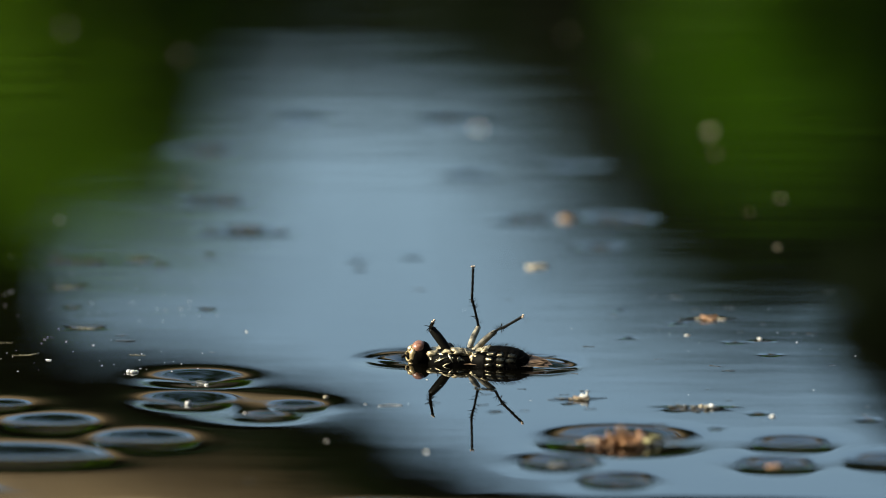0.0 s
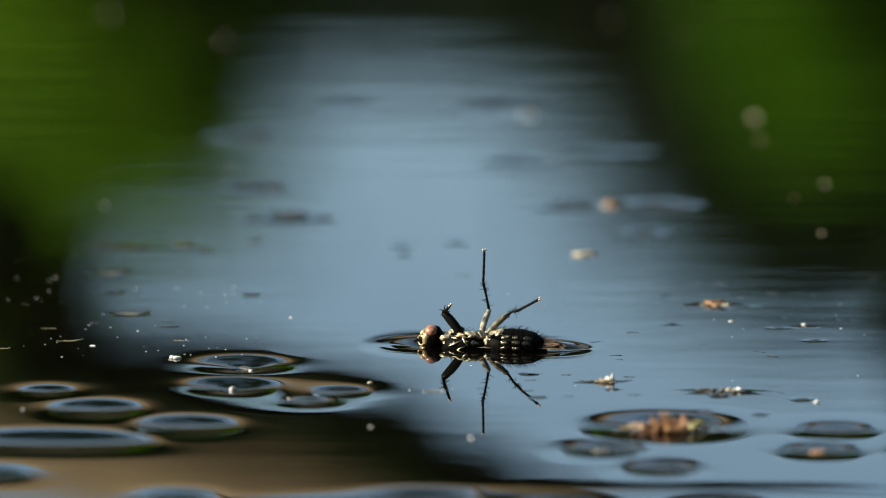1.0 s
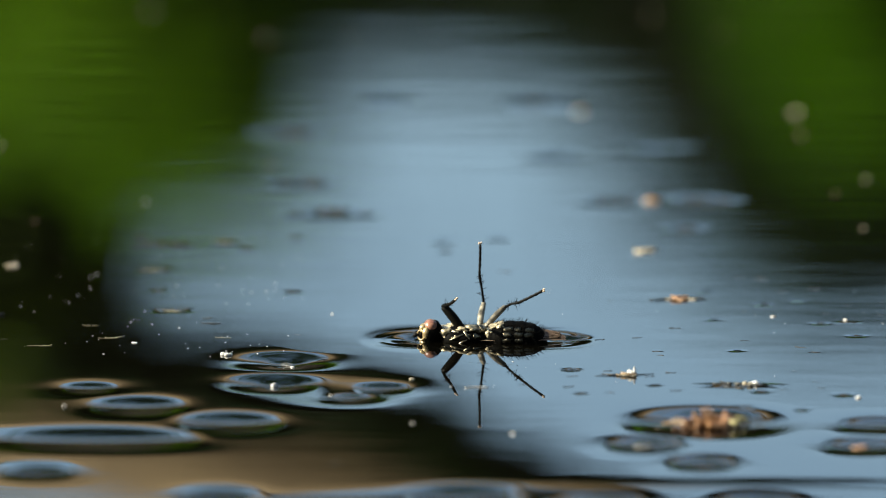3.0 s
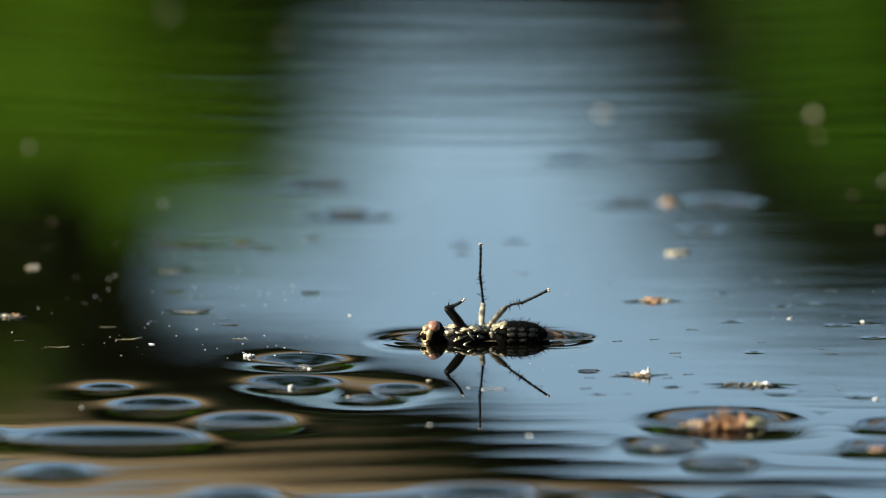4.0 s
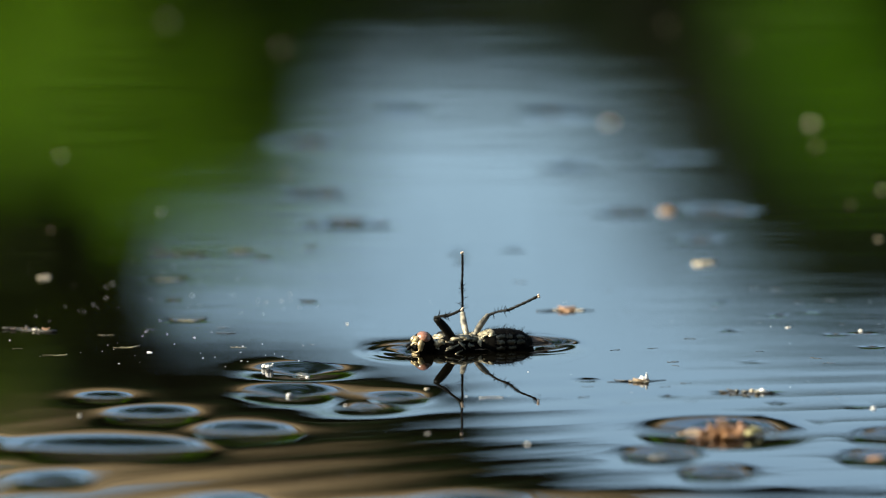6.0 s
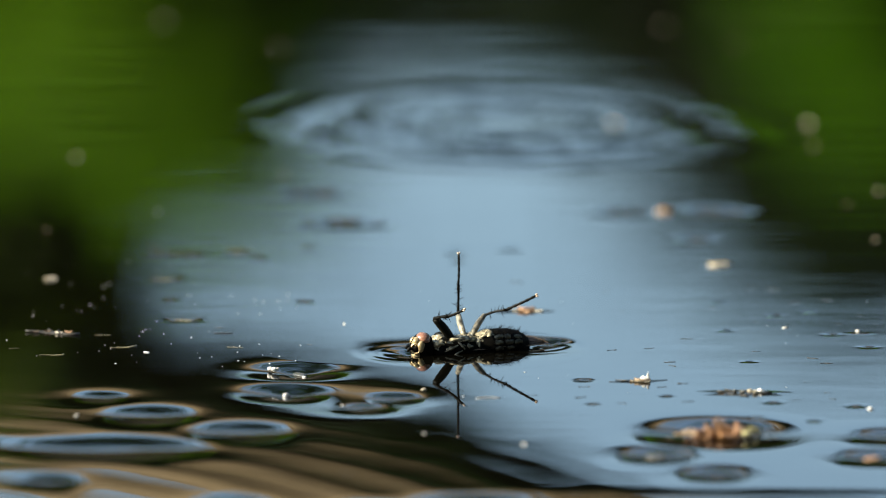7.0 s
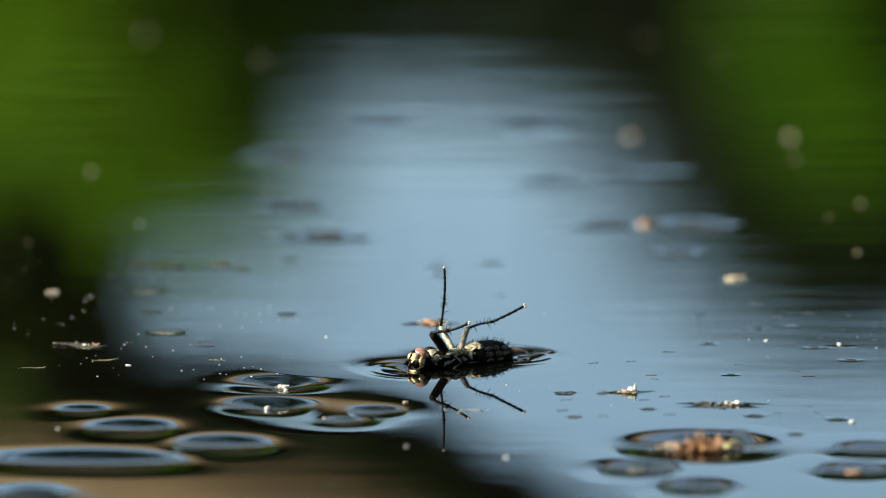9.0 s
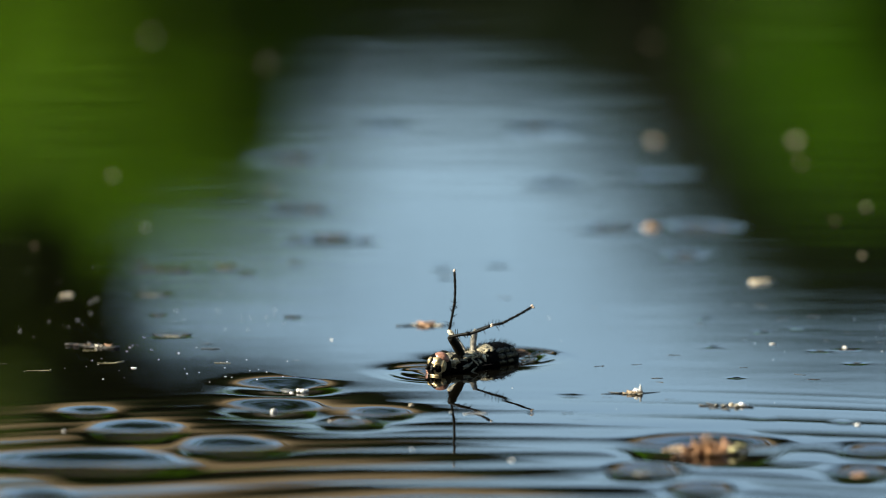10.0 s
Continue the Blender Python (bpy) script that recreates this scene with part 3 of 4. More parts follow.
        blob(bm, (c[0], c[1] * 0.88, c[2] * 0.88), (s[0] * 1.40, s[1] * 1.40, s[2] * 1.25), (rng.uniform(-20, 20), rng.uniform(-20, 20), rng.uniform(-35, 35)), 0.45, 1.7, i * 1.7, 24, 16)
        part("plate", mm(bm), PRUINA if c[1] < -1.0 or c[2] < 0.5 else DUSTED, thorax, "pale dusted belly plate" if i == 0 else "")
    def flank(x, t, lift):
        k = math.sqrt(max(0.0, 1 - ((x + 1.35) / 2.45) ** 2))
        return (x, 1.72 * k * math.sin(t) * (1 + lift), -0.05 + 1.35 * k * math.cos(t) * (1 + lift))
    for x, a, long, wide, slant in ((-2.25, -72, 1.5, 7, 14), (-2.35, -40, 0.8, 11, -8), (-1.35, -24, 0.8, 12, 0), (-1.25, -60, 0.7, 10, -18), (-0.45, -64, 0.35, 15, 0), (-1.6, -90, 0.9, 5, 10)):
        bm = bmesh.new()
        rows = []
        for i in range(9):
            u = i / 8
            half = wide * math.sin(math.pi * (0.08 + 0.84 * u)) ** 0.7 * rng.uniform(0.6, 1.25)
            rows.append([bm.verts.new(flank(x + long * (u - 0.5), radians(a + slant * (2 * u - 1) + half * v), -0.01 if abs(v) == 1 or i in (0, 8) else 0.05)) for v in (-1, -0.6, 0, 0.6, 1)])
        for p, q in zip(rows, rows[1:]):
            for j in range(4):
                bm.faces.new((p[j], p[j + 1], q[j + 1], q[j]))
        bmesh.ops.recalc_face_normals(bm, faces=bm.faces[:])
        part("flank_mark", mm(bm), PRUINA, thorax, "pale gold dusted mark")
    bm = bmesh.new()
    bristles(bm, [((rng.uniform(-3, 0.8), rng.uniform(-1.3, 1.3), 0.9), (rng.uniform(-0.4, 0.4), rng.uniform(-0.7, 0.7), 1)) for _ in range(40)], 0.7, 0.022, 0.4, rng)
    bristles(bm, [((-1.35 + 2.2 * math.cos(q), -1.6 * math.sin(q) * math.cos(e), -0.05 + 1.3 * math.sin(e)), (0.4 * math.cos(q), -math.cos(e), math.sin(e) + 0.3))
                  for q, e in ((rng.uniform(0.3, 2.8), rng.uniform(0.15, 1.2)) for _ in range(90))], 0.32, 0.016, 0.4, rng)
    part("bristles", mm(bm), BRISTLE, thorax)
    # abdomen in overlapping rings, with pale chequers lying flush on their flanks
    def skin(x, t, lift=0.0):
        u = (x - 0.4) / 5.9
        r = 1.80 * max(0.0, 1 - abs(2 * u - 0.92) ** 2.6 / 1.25) ** 0.6 + 0.05
        r += 0.07 * ((x * 0.95) % 1.0 - 0.5) + lift
        return (x, math.sin(t) * r, math.cos(t) * r * 0.92 - 0.02)
    bm = bmesh.new()
    rows = [[bm.verts.new(skin(0.4 + 5.9 * i / 54, 2 * math.pi * j / 36)) for j in range(36)] for i in range(55)]
    for p, q in zip(rows, rows[1:]):
        for j in range(36):
            bm.faces.new((p[j], p[(j + 1) % 36], q[(j + 1) % 36], q[j]))
    bm.faces.new(list(reversed(rows[0])))
    bm.faces.new(rows[-1])
    bmesh.ops.recalc_face_normals(bm, faces=bm.faces[:])
    abdomen = part("abdomen", mm(bm), CUTICLE, fly, "glossy black ringed abdomen")
    bm = bmesh.new()
    rows = [[bm.verts.new(skin(0.75 + 0.15 * i, radians(-25 + 9.5 * j + 3 * math.sin(i * 2.3)), -0.02 if i in (0, 10) or j in (0, 10) else 0.03 + 0.02 * rng.random())) for j in range(11)] for i in range(11)]
    for p, q in zip(rows, rows[1:]):
        for j in range(10):
            bm.faces.new((p[j], p[j + 1], q[j + 1], q[j]))
    bmesh.ops.recalc_face_normals(bm, faces=bm.faces[:])
    part("base_patch", mm(bm), DUSTED, abdomen, "pale dusted patch at the abdomen's base")
    for k, x in enumerate((2.15, 3.2, 4.25)):
        for a, wide in ((-86, 7), (-66, 9), (-46, 9))[k == 2:]:
            bm = bmesh.new()
            x0, x1 = x + rng.uniform(-0.15, 0.15), x + rng.uniform(0.65, 1.0)
            rows = []
            for i in range(9):
                u = i / 8
                half = wide * math.sin(math.pi * (0.12 + 0.76 * u)) ** 0.5 * rng.uniform(0.85, 1.12)
                mid = a + rng.uniform(-2.5, 2.5)
                rows.append([bm.verts.new(skin(x0 + (x1 - x0) * u, radians(mid + half * v), -0.012 if abs(v) == 1 or i in (0, 8) else 0.018 + 0.13 * u)) for v in (-1, -0.6, 0, 0.6, 1)])
            for p, q in zip(rows, rows[1:]):
                for j in range(4):
                    bm.faces.new((p[j], p[j + 1], q[j + 1], q[j]))
            bmesh.ops.recalc_face_normals(bm, faces=bm.faces[:])
            part("chequer", mm(bm), CHEQUER, abdomen, "pale silvery chequer mark")
    bm = bmesh.new()
    roots = []
    for _ in range(260):
        x, t = rng.uniform(1.2, 6.0), rng.uniform(-1.7, 1.7)
        r = 1.8 * math.sqrt(max(0.05, 1 - ((x - 3.0) / 3.3) ** 2))
        roots.append(((x, math.sin(t) * r, math.cos(t) * r * 0.9), (0.7, math.sin(t), math.cos(t))))
    bristles(bm, roots, 0.55, 0.022, 0.3, rng)
    part("bristles", mm(bm), BRISTLE, abdomen)
    # wings flat on the water behind the body
    for s in (-1, 1):
        bm = bmesh.new()
        rows = []
        for i in range(15):
            u = i / 14
            w = 1.25 * math.sin(math.pi * min(1, 0.12 + 0.88 * u)) ** 0.6 * (1 - 0.3 * u)
            rows.append([bm.verts.new((-0.6 + 8.7 * u, s * 0.9 * (1 - 0.35 * u) + w * (j / 5 - 0.5) * 1.5, 0.04 + w * (0.05 + 0.19 * u) * j + 0.03 * math.cos(j * 2.2) * w)) for j in range(6)])
        for a, b in zip(rows, rows[1:]):
            for j in range(5):
                bm.faces.new((a[j], a[j + 1], b[j + 1], b[j]))
        bmesh.ops.solidify(bm, geom=bm.faces[:], thickness=0.03)
        wing = part("wing", mm(bm), WING, fly, "brownish wing wet on the water")
        bm = bmesh.new()
        for q in (-0.5, -0.1, 0.35):
            tube(bm, curve_points([(0.5, s * 0.9 + q * 0.4, 0.20 + 0.1 * q), (4, s * 0.75 + q * 0.8, 0.36 + 0.3 * q), (7.6, s * 0.6 + q * 0.25, 0.30 + 0.2 * q)], 8), [0.035] * 8, 5)
        part("vein", mm(bm), LEG_DARK, wing)
    # the three raised legs and the folded far ones
    leg(fly, [(-0.05, 0.6, 1.0), (0.05, 1.8, 2.0), (0.28, 2.95, 2.85), (0.10, 2.45, 4.3), (-0.12, 1.95, 5.65), (-0.06, 1.95, 7.2), (-0.05, 2.05, 8.6)],
        (0.25, 0.15, 0.12), (2, 4), "middle leg with pale thigh standing straight up", 1, 1)
    leg(fly, [(0.45, 0.2, 0.9), (1.4, 0.9, 2.0), (2.3, 1.4, 2.78), (2.95, 0.35, 3.25), (3.61, -0.77, 3.56), (4.8, -1.7, 4.3), (5.9, -2.45, 5.0)],
        (0.25, 0.15, 0.13), (2, 4), "hind leg held out backwards", 2, 2)
    leg(fly, [(-1.65, -0.4, 0.9), (-2.6, -0.4, 2.15), (-3.45, -0.35, 3.1), (-3.25, -1.3, 3.4), (-2.95, -2.3, 3.6), (-2.6, -3.2, 3.95), (-2.2, -4.2, 4.45)],
        (0.36, 0.19, 0.13), (2, 4), "front leg bent back at the knee", 0, 3)
    leg(fly, [(-1.9, 0.7, 0.9), (-2.2, 1.6, 1.1), (-2.6, 2.0, 0.7), (-2.0, 2.4, 0.6), (-1.4, 2.6, 0.4), (-0.8, 2.8, 0.3), (-0.3, 3.0, 0.2)],
        (0.32, 0.17, 0.11), (2, 4), "front leg folded down on the water", 0, 4)
    return fly


fly = build_fly()


# ---------------- litter afloat ----------------
def meniscus(parent, radius, height, flat=1.0):
    """The water drawn up round a floating bit; lengths in mm."""
    rs = np.concatenate([np.linspace(0, 1, 12), np.linspace(1.15, 3.2, 12)]) * radius
    n = 28
    a = np.arange(n) * 2 * math.pi / n
    z = np.where(rs < radius, height, height * np.exp(-(rs - radius) / (0.8 * radius))) - height * 0.02 * (rs / radius) ** 2
    V = np.stack([rs[:, None] * np.cos(a), rs[:, None] * np.sin(a) * flat, z[:, None] + 0 * a], -1).reshape(-1, 3) * MM
    i = np.arange(len(rs) - 1)[:, None] * n + np.arange(n)[None]
    j = np.arange(len(rs) - 1)[:, None] * n + (np.arange(n)[None] + 1) % n
    Q = np.stack([i, j, j + n, i + n], -1).reshape(-1, 4)
    ob = new("meniscus", array_mesh("meniscus", V, Q, WATER))
    ob.parent = parent
    return ob


def shard(bm, rng, length, width, thick, at=(0, 0, 0), turn=0.0, curl=0.25):
    """A curled sliver with ragged edges and some thickness."""
    m = Matrix.Translation(Vector(at)) @ Matrix.Rotation(radians(turn), 4, "Z")
    sway, ph = rng.uniform(-0.16, 0.16), rng.uniform(0, 6.28)
    top, low = [], []
    for i in range(9):
        u = i / 8
        w = width * 0.5 * math.sin(math.pi * (0.06 + 0.88 * u)) ** 0.6
        line = []
        for sd in (-1, 0, 1):
            y = length * sway * math.sin(math.pi * u * 1.3 + ph) + sd * w * rng.uniform(0.6, 1.25)
            z = curl * thick * 3 * (abs(u - 0.5) * 2) ** 2 + thick * (0.9 if sd == 0 else 0.45) + thick * rng.uniform(-0.25, 0.25)
            line.append((length * (u - 0.5), y, z))
        top.append([bm.verts.new(m @ Vector(p)) for p in line])
        low.append([bm.verts.new(m @ Vector((p[0], p[1], p[2] - thick))) for p in line])
    for p, q, c, d in zip(top, top[1:], low, low[1:]):
        for j in range(2):
            bm.faces.new((p[j], q[j], q[j + 1], p[j + 1]))
            bm.faces.new((c[j], c[j + 1], d[j + 1], d[j]))
        bm.faces.new((p[0], c[0], d[0], q[0]))
        bm.faces.new((p[2], q[2], d[2], c[2]))
    for e, f in ((top[0], low[0]), (low[8], top[8])):
        bm.faces.new((e[0], e[1], e[2], f[2], f[1], f[0]))


def husk(name, label, x, y, length, width, mat, seed, turn=0.0, tail=True, group="litter afloat", spikes=False):
    """A broken seed husk: a few flakes heaped together, thin stalks lying out to the sides."""
    rng = random.Random(seed)
    ob = thing(name, label, "plant litter", group, pose(x * MM, y * MM, 0, 0, 0, turn))
    bm = bmesh.new()
    for k in range(5):
        shard(bm, rng, length * rng.uniform(0.35, 0.75), width * rng.uniform(0.35, 0.6), width * rng.uniform(0.09, 0.16), (rng.uniform(-0.28, 0.28) * length, rng.uniform(-0.3, 0.3) * width, width * 0.05 * k), rng.uniform(-40, 40), 0.12)
    part("body", mm(bm), mat, ob)
    bm = bmesh.new()
    for k in range(3):
        shard(bm, rng, length * rng.uniform(0.4, 0.7), width * 0.35, width * 0.06, (rng.uniform(-0.4, 0.4) * length, rng.uniform(-0.4, 0.4) * width, 0.02), rng.uniform(-35, 35), 0.6)
    part("flake", mm(bm), CREAM, ob)
    if tail:
        bm = bmesh.new()
        for sd in (-1, -1, 1):
            end = (sd * length * rng.uniform(0.9, 1.5), rng.uniform(-0.5, 0.5) * length, 0.03)
            tube(bm, curve_points([(sd * length * 0.35, 0, width * 0.10), (sd * length * 0.7, end[1] * 0.3, width * 0.07), end], 6), [width * 0.07 * (1 - 0.15 * i) for i in range(6)], 6)
        part("stalk", mm(bm), DARK_BIT, ob)
    if spikes:
        bm = bmesh.new()
        for k in range(5):
            px = length * (0.18 + 0.07 * k)
            tall = width * rng.uniform(0.25, 0.75)
            blob(bm, (px, rng.uniform(-0.2, 0.2), tall * 0.5), (0.13, 0.12, tall * 0.6), (rng.uniform(-25, 25), rng.uniform(-25, 25), 0), 0.6, 2.0, k * 3.7, 12, 9)
        part("spike", mm(bm), WHITE, ob, "white upright stalk")
    meniscus(ob, length * 0.36, width * 0.012, 0.6)
    return ob


def fluff(x, y, size, seed, mat=None, label="tiny white seed fluff afloat", name="seed_fluff", group="specks on the water"):
    rng = random.Random(seed)
    low = float(dent_depth(np.array([float(x)]), np.array([float(y)]), DENTS)[0])
    ob = thing(name, label, "speck", group, pose(x * MM, y * MM, low * MM, 0, 0, rng.uniform(0, 360)))
    for k in range(1 if size < 0.6 else 5):
        bm = bmesh.new()
        o = (0, 0) if k == 0 else (rng.uniform(-0.8, 0.8) * size, rng.uniform(-0.6, 0.6) * size)
        blob(bm, (o[0], o[1], size * 0.12), ((size if size < 0.6 else size * 0.45) * rng.uniform(0.45, 0.8), (size if size < 0.6 else size * 0.6) * rng.uniform(0.22, 0.45), size * rng.uniform(0.14, 0.30) * (1 if size < 0.6 else 1.3)), (0, 0, rng.uniform(0, 180)), 0.9, 2.2, seed + k, 14, 9)
        part("grain", mm(bm), mat or WHITE, ob)
    return ob


def dark_bit(x, y, length, seed, mat=None, label="dark leaf scrap lying flat on the water", lift=1.0, pull=True):
    """A thin curled scrap with legs-like stalks, and the water it draws up."""
    rng = random.Random(seed)
    ob = thing("leaf_scrap", label, "leaf scrap", "litter afloat", pose(x * MM, y * MM, 0, 0, 0, rng.uniform(-25, 25)))
    bm = bmesh.new()
    shard(bm, rng, length, length * rng.uniform(0.12, 0.2), length * 0.016 * lift, curl=0.5)
    for k in range(2):
        shard(bm, rng, length * rng.uniform(0.25, 0.5), length * 0.09, length * 0.014 * lift, (length * rng.uniform(-0.4, 0.4), length * rng.uniform(-0.25, 0.25), 0), rng.uniform(-60, 60), 0.6)
    part("scrap", mm(bm), mat or DARK_BIT, ob)
    if length > 1.5 and pull:
        meniscus(ob, length * 0.36, 0.009 * length, 0.34)
    return ob


orange_drift = husk("seed_husk", "orange-brown seed husk drifting on the water", 18.0, 23.8, 2.3, 1.2, ORANGE, 11)
pale_drift = husk("seed_husk", "cream seed husk drifting on the water", 17.5, 51.5, 2.0, 1.0, CREAM, 12, tail=False)
husk("seed_husk", "orange seed husk in a wide dent", 18.1, 82.6, 1.6, 1.3, ORANGE, 13, tail=False)
bit_a = husk("seed_husk", "white and tan seed husk with dark stalks", 14.2, -17.5, 2.0, 1.0, TAN, 14, spikes=True)
strip = dark_bit(24.1, -21.9, 5.0, 15, DARK_BIT, "grey shred of leaf with a pale end")
for k, (dx, dy, n, m) in enumerate(((1.5, 0.2, 0.55, WHITE), (1.0, -0.3, 0.40, CREAM), (-0.9, 0.2, 0.35, SLATE), (-0.2, -0.2, 0.45, SLATE), (0.5, 0.3, 0.30, CREAM))):
    bm = bmesh.new()
    blob(bm, (dx, dy, 0.14), (n * 0.75, n * 0.5, 0.16), (0, 12, 40 * k), 0.7, 2.3, k * 2.9, 16, 10)
    part("flake", mm(bm), m, strip, "pale flake" if k == 0 else "")


def build_clump():
    """A sodden lump of leaf in the widest dent."""
    ob = thing("leaf_clump", "sodden rust-brown leaf clump lying in dented water", "leaf clump", at=pose(20.8 * MM, -40.6 * MM, -0.50 * MM))
    rng = random.Random(5)
    bm = bmesh.new()
    for k in range(14):
        shard(bm, rng, rng.uniform(1.2, 3.0), rng.uniform(0.6, 1.3), rng.uniform(0.10, 0.22), (rng.uniform(-2.2, 2.4), rng.uniform(-2, 2), rng.uniform(0.1, 0.7)), rng.uniform(-80, 80), 0.5)
    for k in range(6):
        blob(bm, (rng.uniform(-1.4, 1.6), rng.uniform(-2, 2), rng.uniform(0.0, 0.35)), (rng.uniform(0.6, 1.2), rng.uniform(0.7, 1.4), rng.uniform(0.2, 0.45)), (0, rng.uniform(-30, 30), rng.uniform(0, 90)), 0.9, 2.4, k * 2.1, 24, 16)
    part("core", mm(bm), RUST, ob, "rust-brown wet core")
    for k, (c, s, r) in enumerate((((-4.0, -1.2, 0.0), (3.4, 1.7, 0.20), 10), ((-2.3, 1.5, 0.1), (2.4, 1.4, 0.24), -10), ((3.6, 0.2, 0.05), (2.4, 2.0, 0.26), -12), ((5.0, -1.2, 0.0), (1.6, 1.4, 0.18), 8))):
        bm = bmesh.new()
        blob(bm, c, s, (0, r * 0.3, r), 0.8, 2.4, k * 3.3, 32, 18)
        part("lobe", mm(bm), TAN if k < 2 else SLATE, ob)
    bm = bmesh.new()
    for k in range(16):
        x = -1.2 + 0.16 * k
        y = rng.uniform(-1.2, 0.6)
        tube(bm, curve_points([(x, y, 0.2), (x + 0.1, y - 0.1, 0.8), (x + rng.uniform(-0.3, 0.3), y, rng.uniform(0.9, 2.0))], 6), [0.13, 0.12, 0.11, 0.10, 0.08, 0.04], 7)
    part("strand", mm(bm), RUST, ob)
    bm = bmesh.new()
    blob(bm, (2.6, -1.2, 0.6), (0.5, 0.4, 0.22), (0, 0, 20), 0.6, 2, 3, 14, 9)
    blob(bm, (3.3, 1.0, 0.6), (0.7, 0.4, 0.2), (0, 10, 20), 0.6, 2, 4, 14, 9)
    part("bud", mm(bm), YELLOW, ob)
    return ob


build_clump()


def sunk_leaf(x, y, r, mat, seed, label):
    """A wet leaf scrap lying at the bottom of a dent."""
    ob = thing("sunk_leaf", label, "leaf scrap", "leaves in the dents", pose(x * MM, y * MM, float(dent_depth(np.array([float(x)]), np.array([float(y)]), DENTS)[0] + 0.03) * MM, 0, 0, seed * 40))
    bm = bmesh.new()
    blob(bm, (0, 0, 0.0), (r, r * 0.6, 0.10), (0, 0, 0), 0.4, 1.6, seed, 18, 8)
    part("blade", mm(bm), mat, ob)
    return ob


sunk_leaf(34.3, -52.2, 0.9, ORANGE, 1, "small orange leaf scrap in dented water")
sunk_leaf(15.2, -51.5, 1.4, SLATE, 2, "small grey leaf scrap in dented water")
sunk_leaf(-17.2, -10.0, 1.0, SLATE, 3, "small grey leaf scrap in dented water")

def thread(x, y, turn, length):
    ob = thing("white_thread", "fine white hair lying on the water", "thread", at=pose(x * MM, y * MM, 0, 0, 0, turn))
    bm = bmesh.new()
    tube(bm, curve_points([(-length / 2, 0, 0.05), (0, 0.2, 0.07), (length / 2, 0, 0.05)], 8), [0.04] * 8, 6)
    part("strand", mm(bm), WHITE, ob)


thread(0.3, -23.8, 8, 2.2)
fluff(-5.6, -19.5, 0.5, 61, CREAM, "small cream seed scale afloat")


def build_midge():
    """A small brown insect that crosses the picture twice in flight."""
    ob = thing("flying_insect", "small brown insect flying over the water", "insect", at=pose(-0.2, 0.2, 0.1))
    bm = bmesh.new()
    blob(bm, (0, 0, 0), (1.3, 0.6, 0.6), (0, 10, 0), 0.2, 2, 1, 16, 10)
    blob(bm, (1.3, 0, 0.2), (0.5, 0.5, 0.5), (0, 0, 0), 0.1, 2, 2, 12, 8)
    part("body", mm(bm), RUST, ob)
    for sd in (-1, 1):
        bm = bmesh.new()
        blob(bm, (-0.2, sd * 1.3, 0.7), (0.6, 1.3, 0.04), (sd * 25, 0, sd * 10), 0.1, 2, 3, 16, 8)
        part("wing", mm(bm), WING, ob, "clear brown wing")
    return ob


midge = build_midge()
scrap_rng = random.Random(31)
for i in range(26):
    dark_bit(scrap_rng.uniform(4, 44), scrap_rng.uniform(-30, 40), scrap_rng.uniform(0.5, 1.1), 500 + i, label="tiny dark plant scrap on the water", lift=1.4)
for i in range(8):
    dark_bit(scrap_rng.uniform(-48, -16), scrap_rng.uniform(-2, 16), scrap_rng.uniform(0.6, 1.8), 540 + i, OLIVE if i % 3 == 0 else DARK_BIT, "thin brown scrap on the dark water", 1.0, False)
left_litter = dark_bit(-41.0, 9.6, 5.2, 171, DARK_BIT, "dark litter raft with pale flakes drifting on the water", 1.2, False)
for k, (dx, dy, n, m) in enumerate(((0.6, -0.3, 0.55, CREAM), (1.5, 0.2, 0.60, ORANGE), (-0.5, 0.3, 0.5, TAN), (-1.6, 0.1, 0.45, TAN))):
    bm = bmesh.new()
    shard(bm, random.Random(k), n * 1.3, n * 0.5, 0.09, (dx, dy, 0.10), 30 * k - 40, 0.4)
    part("flake", mm(bm), m, left_litter)
left_cream = husk("seed_husk", "cream seed husk between two grains", -44.0, 41.5, 1.5, 0.8, CREAM, 172, tail=False)
left_far = fluff(-46.0, 118.5, 0.5, 173, CREAM, "pale seed fluff far out on the water")

# fluff and grains: x, y and size in mm
cluster = fluff(-22.5, -7.6, 0.60, 21, label="white seed cluster at a dent's rim")
fluff(-18.2, -20.8, 0.58, 22, label="bright white seed grain in a dent")
for i, (x, y, s) in enumerate(((-31.7, -0.4, 0.34), (-36.9, -33.6, 0.40), (-5.4, -41.7, 0.30), (3.5, -46.9, 0.30), (28.5, 14.3, 0.36),
                               (-13.4, 15.4, 0.30), (35.0, -28.6, 0.42), (-36.6, 37.9, 0.22), (-33.3, 81.9, 0.36), (-13.0, -27.0, 0.24),
                               (-2.0, -23.0, 0.22), (35.3, 12.6, 0.36), (-36.9, 30.0, 0.14), (-38.0, 26.0, 0.16), (-16.7, -12.2, 0.36))):
    fluff(x, y, s, 40 + i)
far_fluff = fluff(12.3, 143.0, 0.66, 79, CREAM, "pale seed fluff drifting far out on the water")
